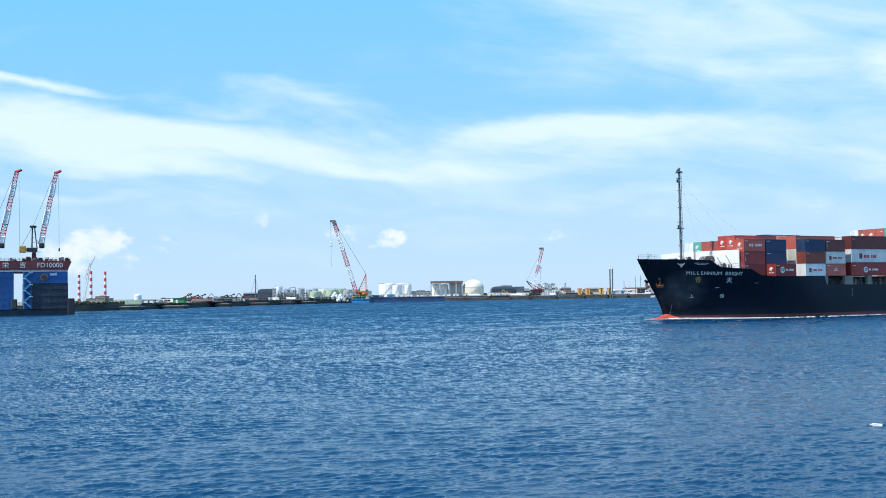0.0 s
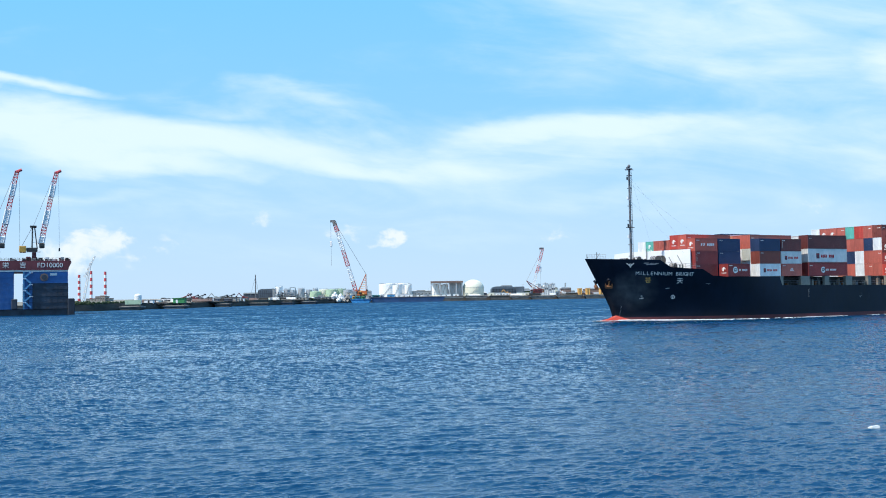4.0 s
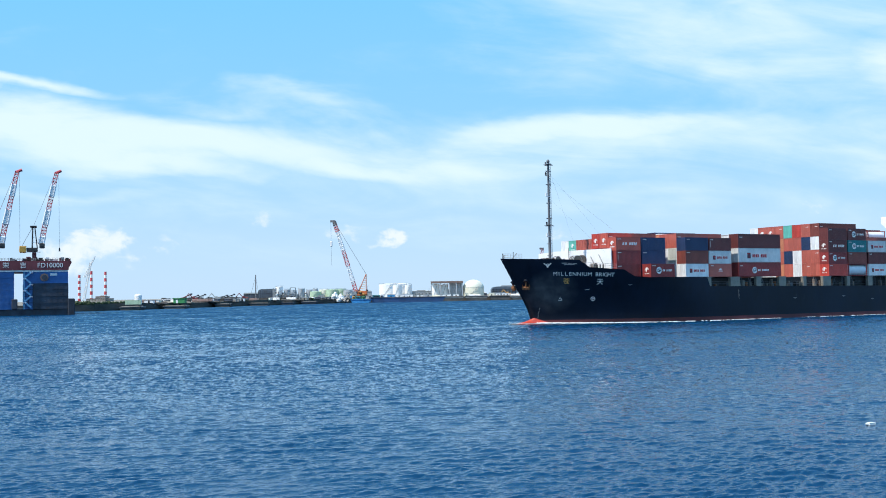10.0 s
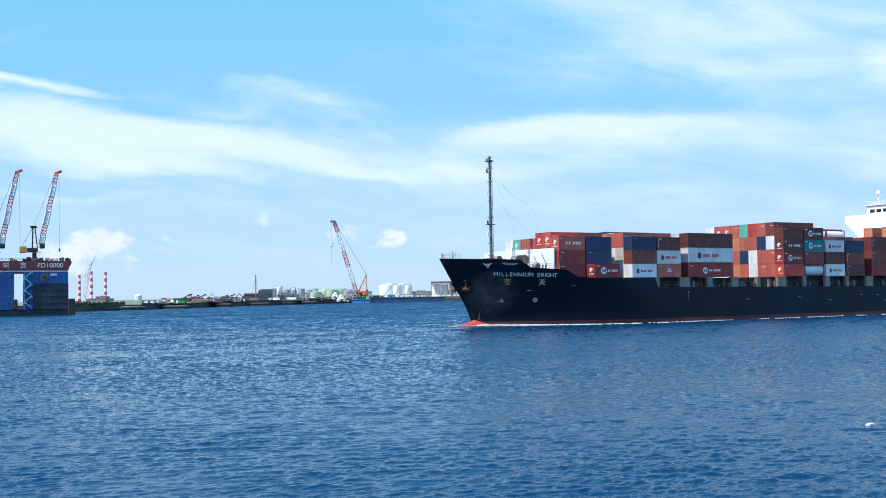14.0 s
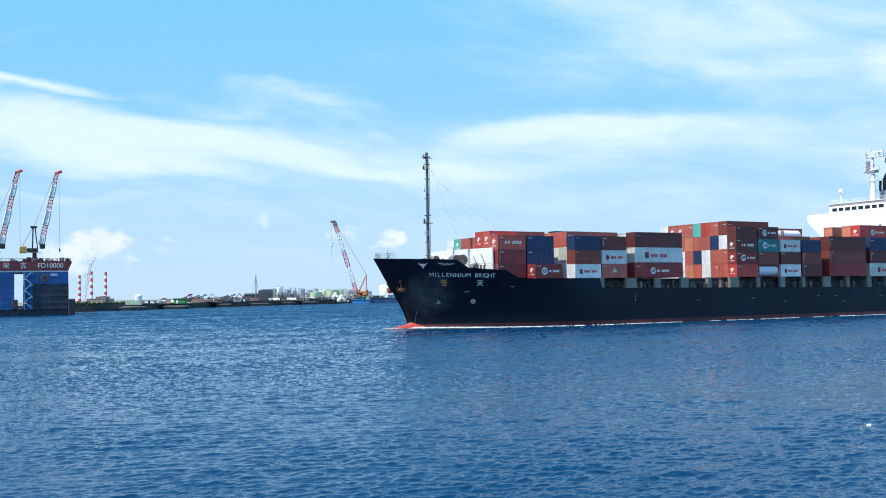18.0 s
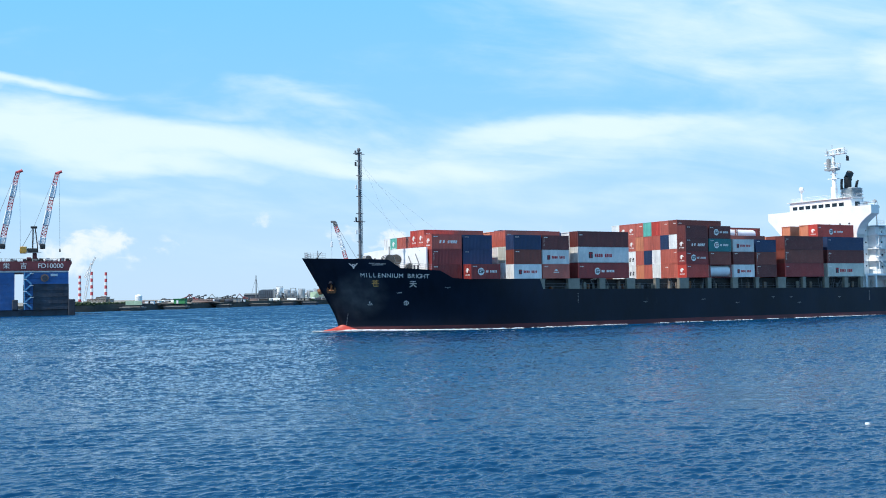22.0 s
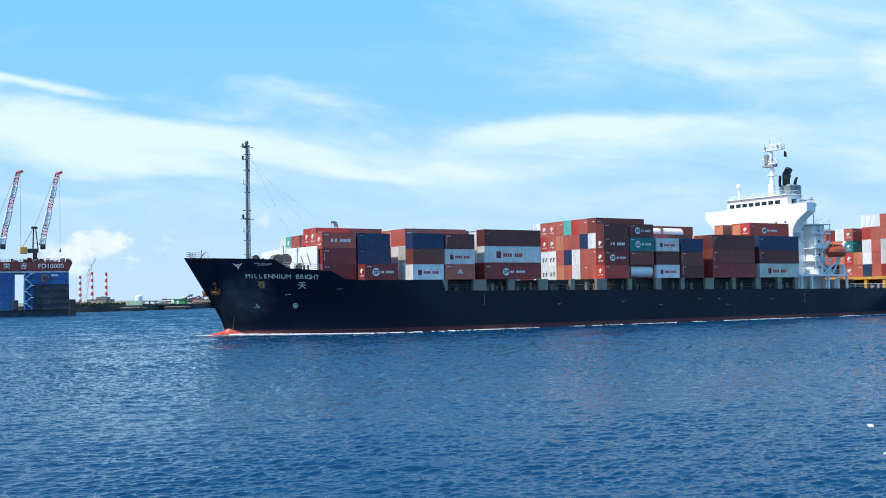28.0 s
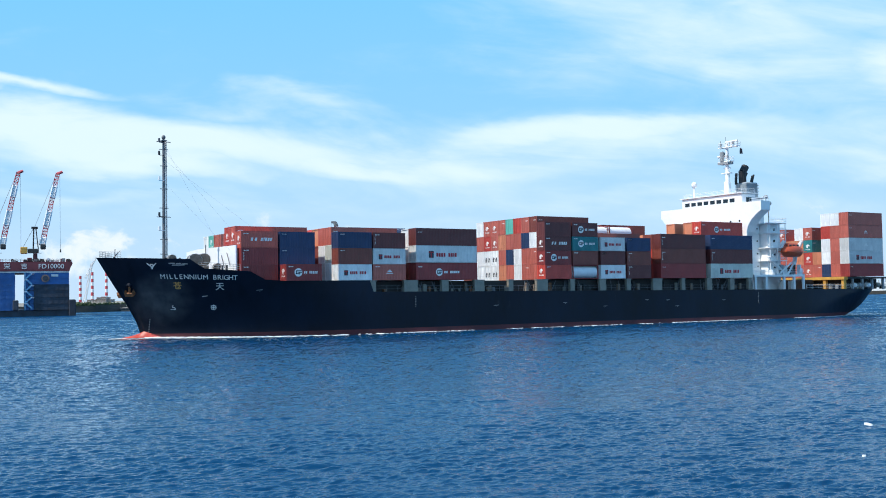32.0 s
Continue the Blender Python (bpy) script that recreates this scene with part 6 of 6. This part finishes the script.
for x, h in ((-221, 9.6), (-215, 8.4), (-209, 9.0), (-190, 8.0), (-184, 8.8)):
    cv = thing("conveyor", "raised dark conveyor boom on the ore bank", "conveyor", group="conveyors on the ore bank")
    part("boom", rod(B(), (x - 5, 890, 6.0), (x + 4, 890, h), 0.45, n=5), "dockred" if x < -215 else "steel", cv)
    part("trestle", rod(B(), (x + 2, 890, 3.4), (x + 2, 890, h - 0.6), 0.3, n=5), "steel", cv)
    part("head_house", box(B(), x + 3, x + 4.6, 888.8, 891.2, h - 0.6, h + 0.7, 0.2), "dockdark", cv)
RS = random.Random(23)


def excavator(x, y, m):
    e = thing("excavator", "small construction excavator working on the quay", "excavator", group="site machines on the quay")
    z = 3.8
    part("track", box(B(), x - 2, x + 2, y - 1.4, y - 0.6, z, z + 0.9, 0.3), "steel", e)
    part("track", box(B(), x - 2, x + 2, y + 0.6, y + 1.4, z, z + 0.9, 0.3), "steel", e)
    part("superstructure", box(B(), x - 1.7, x + 2.2, y - 1.3, y + 1.3, z + 1.0, z + 2.6, 0.2), m, e)
    part("cab", box(B(), x - 1.7, x - 0.2, y - 1.3, y - 0.1, z + 2.0, z + 3.6, 0.15), m, e)
    part("boom", rod(B(), (x - 1.4, y, z + 2), (x - 4.6, y, z + 5.6), 0.3, n=6), m, e)
    part("arm", rod(B(), (x - 4.6, y, z + 5.6), (x - 6.6, y, z + 3.2), 0.24, n=6), m, e)
    part("bucket", box(B(), x - 7.2, x - 6.2, y - 0.5, y + 0.5, z + 2.2, z + 3.3, 0.15), "steel", e)


for x, y, m in ((-172, 705, "dockred"), (-163, 735, "grey"), (-150, 770, "dockred"), (60, 950, "yellow"), (112, 958, "cranewhite")):
    excavator(x, y + 12, m)
for i in range(230):
    x = RS.choice([RS.uniform(-180, -90), RS.uniform(-90, 180)])
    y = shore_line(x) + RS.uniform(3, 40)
    k = RS.random()
    if k < 0.38:
        c = thing("site_cabin", "plain site cabin on the quay", "cabin", group="site cabins on the quay")
        w, h = RS.uniform(2.5, 7), RS.uniform(2.2, 3.4)
        m = RS.choice(["tank", "tank", "tankshade", "grey", "bargeblue", "cream", "cranewhite"])
        if x < -92:
            m, h = {"bargeblue": "quay", "cream": "bargegrey", "grey": "coaming", "tankshade": "bargegrey"}.get(m, m), h * 0.6
        part("cabin_body", box(B(), x - w / 2, x + w / 2, y, y + 3, 3.3, 3.5 + h, 0.06), m, c)
        part("cabin_roof", box(B(), x - w / 2 - 0.15, x + w / 2 + 0.15, y - 0.15, y + 3.15, 3.5 + h, 3.7 + h), "grey", c)
        part("door", box(B(), x - 0.5, x + 0.5, y - 0.05, y, 3.4, 5.4), "glass", c)
    elif k < 0.50 and x > -92:
        p = thing("lamp_post", "thin grey lamp post on the quay", "lamp post", group="lamp posts on the quay")
        h = RS.uniform(9, 15)
        part("shaft", rod(B(), (x, y, 3.3), (x, y, h), 0.16, 0.1, n=6), "grey", p)
        part("lamp_arm", rod(B(), (x, y, h), (x + 1.4, y, h + 0.3), 0.08, n=4), "grey", p)
    elif k < 0.72:
        g = thing("material_stack", "stack of pipes and timber on the quay", "stack", group="material stacks on the quay")
        n = RS.randint(2, 4)
        L = RS.uniform(4, 11)
        m = RS.choice(["tank", "coaming", "tankshade", "roofbrown", "dockdark", "cream", "cranewhite"])
        for j in range(n):
            part("pipe", rod(B(), (x - L / 2, y + j * 1.1, 4.1), (x + L / 2, y + j * 1.1, 4.1), 0.55, n=8), m, g)
            if j < n - 1:
                part("pipe", rod(B(), (x - L / 2, y + j * 1.1 + 0.55, 5.0), (x + L / 2, y + j * 1.1 + 0.55, 5.0), 0.55, n=8), m, g)
    else:
        g = thing("spoil_heap", "low heap of sand and rubble", "heap", group="spoil heaps on the quay")
        bm = B()
        r = RS.uniform(3, 9)
        bmesh.ops.create_icosphere(bm, subdivisions=2, radius=r, matrix=Matrix.Translation((x, y, 3.2)) @ Matrix.Diagonal((1.0, 0.8, 0.15, 1)))
        for v in bm.verts:
            v.co += Vector((RS.uniform(-0.4, 0.4), RS.uniform(-0.4, 0.4), RS.uniform(-0.25, 0.25)))
        part("rubble_body", bm, RS.choice(["sand", "quay", "quay", "coaming"]), g)


def small_boat(x, y, L, hullm, label, name):
    b = thing(name, label, "boat", group="small craft by the far quay")
    part("boat_hull", prism(B(), [(x - L * 0.42, -0.6), (x + L * 0.5, -0.6), (x + L * 0.5, 1.7), (x - L * 0.3, 1.9), (x - L * 0.55, 3.0)], "y", y, y + 4.5), hullm, b)
    part("deckhouse", box(B(), x - L * 0.1, x + L * 0.25, y + 0.8, y + 3.7, 1.7, 4.6, 0.15), "cranewhite", b)
    part("wheelhouse", box(B(), x - L * 0.08, x + L * 0.1, y + 1, y + 3.5, 4.6, 6.8, 0.15), "cranewhite", b)
    part("window", box(B(), x - L * 0.06, x + L * 0.08, y + 0.95, y + 1.0, 5.4, 6.2), "glass", b)
    part("mast", rod(B(), (x + 0.8, y + 2, 6.8), (x + 0.8, y + 2, 11.5), 0.15, n=6), "cranered", b)
    part("funnel", rod(B(), (x + L * 0.2, y + 2, 4.6), (x + L * 0.2, y + 2, 7.0), 0.7, n=10), "cranered", b)


small_boat(190, 968, 15, "cranewhite", "white and red harbour tug by the quay", "tugboat")
small_boat(207, 960, 18, "craneorange", "orange-red tug by the quay", "tugboat")
small_boat(176, 985, 12, "cranered", "small red workboat by the quay", "workboat")
RS = random.Random(9)
for i in range(7):
    x = 176 + i * 5.5 + RS.uniform(-1, 1)
    p = thing("quay_mast", "thin red and white mast on the quay", "mast", group="masts behind the tugs")
    h = RS.uniform(13, 22)
    part("shaft", rod(B(), (x, 1010, 3.3), (x, 1010, h), 0.3, 0.2, n=6), RS.choice(["cranered", "cranewhite", "mast"]), p)
    part("crosstree", rod(B(), (x - 1.2, 1010, h * 0.8), (x + 1.2, 1010, h * 0.8), 0.12, n=4), "grey", p)


RS = random.Random(31)
for i in range(40):
    x = RS.uniform(-210, 560)
    y = RS.uniform(1060, 1300)
    c = thing("far_shed", "distant low industrial shed", "building", group="distant sheds")
    w, h = RS.uniform(10, 34), RS.uniform(6.5, 11)
    m = RS.choice(["tankshade", "dockdark", "tank", "roofbrown", "grey", "scrub", "cream"])
    part("wall", box(B(), x - w / 2, x + w / 2, y, y + 14, 3.4, h), m, c)
    part("roof", prism(B(), [(x - w / 2 - 0.5, h), (x + w / 2 + 0.5, h), (x + w / 2 - 1, h + 1.4), (x - w / 2 + 1, h + 1.4)], "y", y - 0.5, y + 14.5), RS.choice(["grey", "roofbrown", "tankshade", "tank"]), c)
    if RS.random() < 0.5:
        part("vent_stack", rod(B(), (x, y + 4, h), (x, y + 4, h + RS.uniform(3, 9)), 0.5, n=8), "grey", c)
for i in range(22):
    x = RS.choice([RS.uniform(-205, -184), RS.uniform(-205, -184), RS.uniform(-150, -95)])
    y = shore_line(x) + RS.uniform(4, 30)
    t = thing("scrub_bush", "dark green scrub bush on the quay", "bush", group="scrub on the quay")
    bm = B()
    r = RS.uniform(1.0, 2.4)
    for j in range(46):
        a, b_, q = RS.uniform(0, 6.28), RS.uniform(0, 1.4), RS.random() ** 0.5
        c = Vector((x + math.cos(a) * math.cos(b_) * r * 1.6 * q, y + math.sin(a) * math.cos(b_) * r * q, 3.4 + math.sin(b_) * r * q))
        bmesh.ops.create_icosphere(bm, subdivisions=1, radius=RS.uniform(0.2, 0.45), matrix=Matrix.Translation(c))
    for v in bm.verts:
        v.co += Vector((RS.uniform(-0.1, 0.1), RS.uniform(-0.1, 0.1), RS.uniform(-0.1, 0.1)))
    part("crown", bm, "scrub", t)
    part("stem", rod(B(), (x, y, 3.2), (x, y, 3.4 + r * 0.6), 0.12, n=6), "roofbrown", t)


# ======== floating debris ========
def flotsam(size, seed, label):
    f = thing("polystyrene_float", label, "float")
    bm = B()
    box(bm, -0.20 * size, 0.20 * size, -0.10 * size, 0.10 * size, -0.05 * size, 0.075 * size, 0.02)
    rs = random.Random(seed)
    for v in bm.verts:
        v.co += Vector((rs.uniform(-0.02, 0.02), rs.uniform(-0.02, 0.02), rs.uniform(-0.015, 0.02)))
    part("slab", bm, "polystyrene", f)
    part("chip", box(B(), -0.30 * size, -0.18 * size, -0.03 * size, 0.07 * size, -0.02, 0.045 * size, 0.01), "polystyrene", f)
    return f


slab = flotsam(1.0, 1, "broken slab of white polystyrene adrift")
chip = flotsam(0.6, 2, "small chip of white polystyrene adrift")


# ======== bow wave and wash along the hull ========
def wash():
    rs = random.Random(12)
    w = thing("hull_wash", "broken white foam along the ship's waterline", "foam", kind="stuff")
    bm = B()

    def fleck(u, off, ln, wd, z):
        h = max(half_breadth(u, 0.2), float(np.interp(u, [-1, 1, 3, 4.5], [1.6, 2.0, 2.0, 0.5]))) + off
        c = Vector((-u, h, z))
        n = 7
        vs = []
        for i in range(n):
            a = 2 * math.pi * i / n
            vs.append(bm.verts.new(c + Vector((math.cos(a) * ln * rs.uniform(0.6, 1.1), math.sin(a) * wd * rs.uniform(0.6, 1.1), rs.uniform(0, 0.05)))))
        top = bm.verts.new(c + Vector((0, 0, wd * 0.35 + 0.04)))
        for i in range(n):
            bm.faces.new((vs[i], vs[(i + 1) % n], top))
    for i in range(1900):
        u = -1.0 + min(34.0, rs.expovariate(1 / 6.0))
        fleck(u, rs.uniform(-0.2, 0.7 + 0.05 * (u + 2)), rs.uniform(0.2, 0.8), rs.uniform(0.10, 0.34), rs.uniform(0.02, 0.2) * max(0.3, 1.2 - u / 20))
    u = 12.0
    while u < 166:
        run = rs.uniform(1.0, 6.0)
        if rs.random() < 0.75:
            for i in range(int(run * rs.uniform(2, 12))):
                fleck(u + rs.uniform(0, run), rs.uniform(0.05, 0.8), rs.uniform(0.12, 0.45), rs.uniform(0.04, 0.13), rs.uniform(-0.02, 0.06))
        u += run * rs.uniform(0.5, 1.0)
    for i in range(1100):
        u = -6.5 + 9.5 * rs.random() ** 0.6
        h = float(np.interp(u, [-6.5, -4.6, -3, -1, 1, 3], [0.0, 0.6, 1.15, 1.6, 2.0, 2.1]))
        side = rs.choice((1, 1, 1, -1))
        c = Vector((-u, side * (h + rs.uniform(-0.1, 0.35 + 0.10 * (u + 6.5)) * rs.random()), rs.uniform(0.02, 0.12)))
        vs = [bm.verts.new(c + Vector((math.cos(k) * rs.uniform(0.15, 0.6), math.sin(k) * rs.uniform(0.08, 0.25), rs.uniform(0, 0.16)))) for k in (0, 1.3, 2.6, 3.9, 5.2)]
        bm.faces.new(vs)
    part("foam_flecks", bm, "foam", w)
    return aboard(w, Matrix())


wash()


# ======== motion ========
def motions():
    poses = [(t, ship_pose(t)) for t in KEY_TIMES]
    for ob, m in SAILING:
        walk(ob, [(t, p @ m) for t, p in poses])
    walk(water, [(t, pose(DRIFT[0] * (t - 16), DRIFT[1] * (t - 16), 0)) for t in (0, 8, 16, 24, 32)])
    drift = [(0, 18.95, 45.8), (3, 18.36, 44.4), (6, 19.1, 47.1), (9, 18.95, 46.5), (13, 18.75, 46.1), (19, 18.65, 45.9), (23, 18.75, 46.5), (28, 18.65, 45.9), (32, 18.75, 46.4)]
    walk(slab, [(t, pose(x, y, 0.02, 4 * math.sin(t), 5 * math.cos(1.3 * t), 3 * t)) for t, x, y in drift])

    walk(chip, [(t, pose(15.65 - 0.25 * (t - 30), 38.2 - 0.12 * (t - 30), 0.0, 3 * math.sin(t), 4 * math.cos(t), 2 * t)) for t in (0, 8, 16, 24, 30, 32)])


motions()
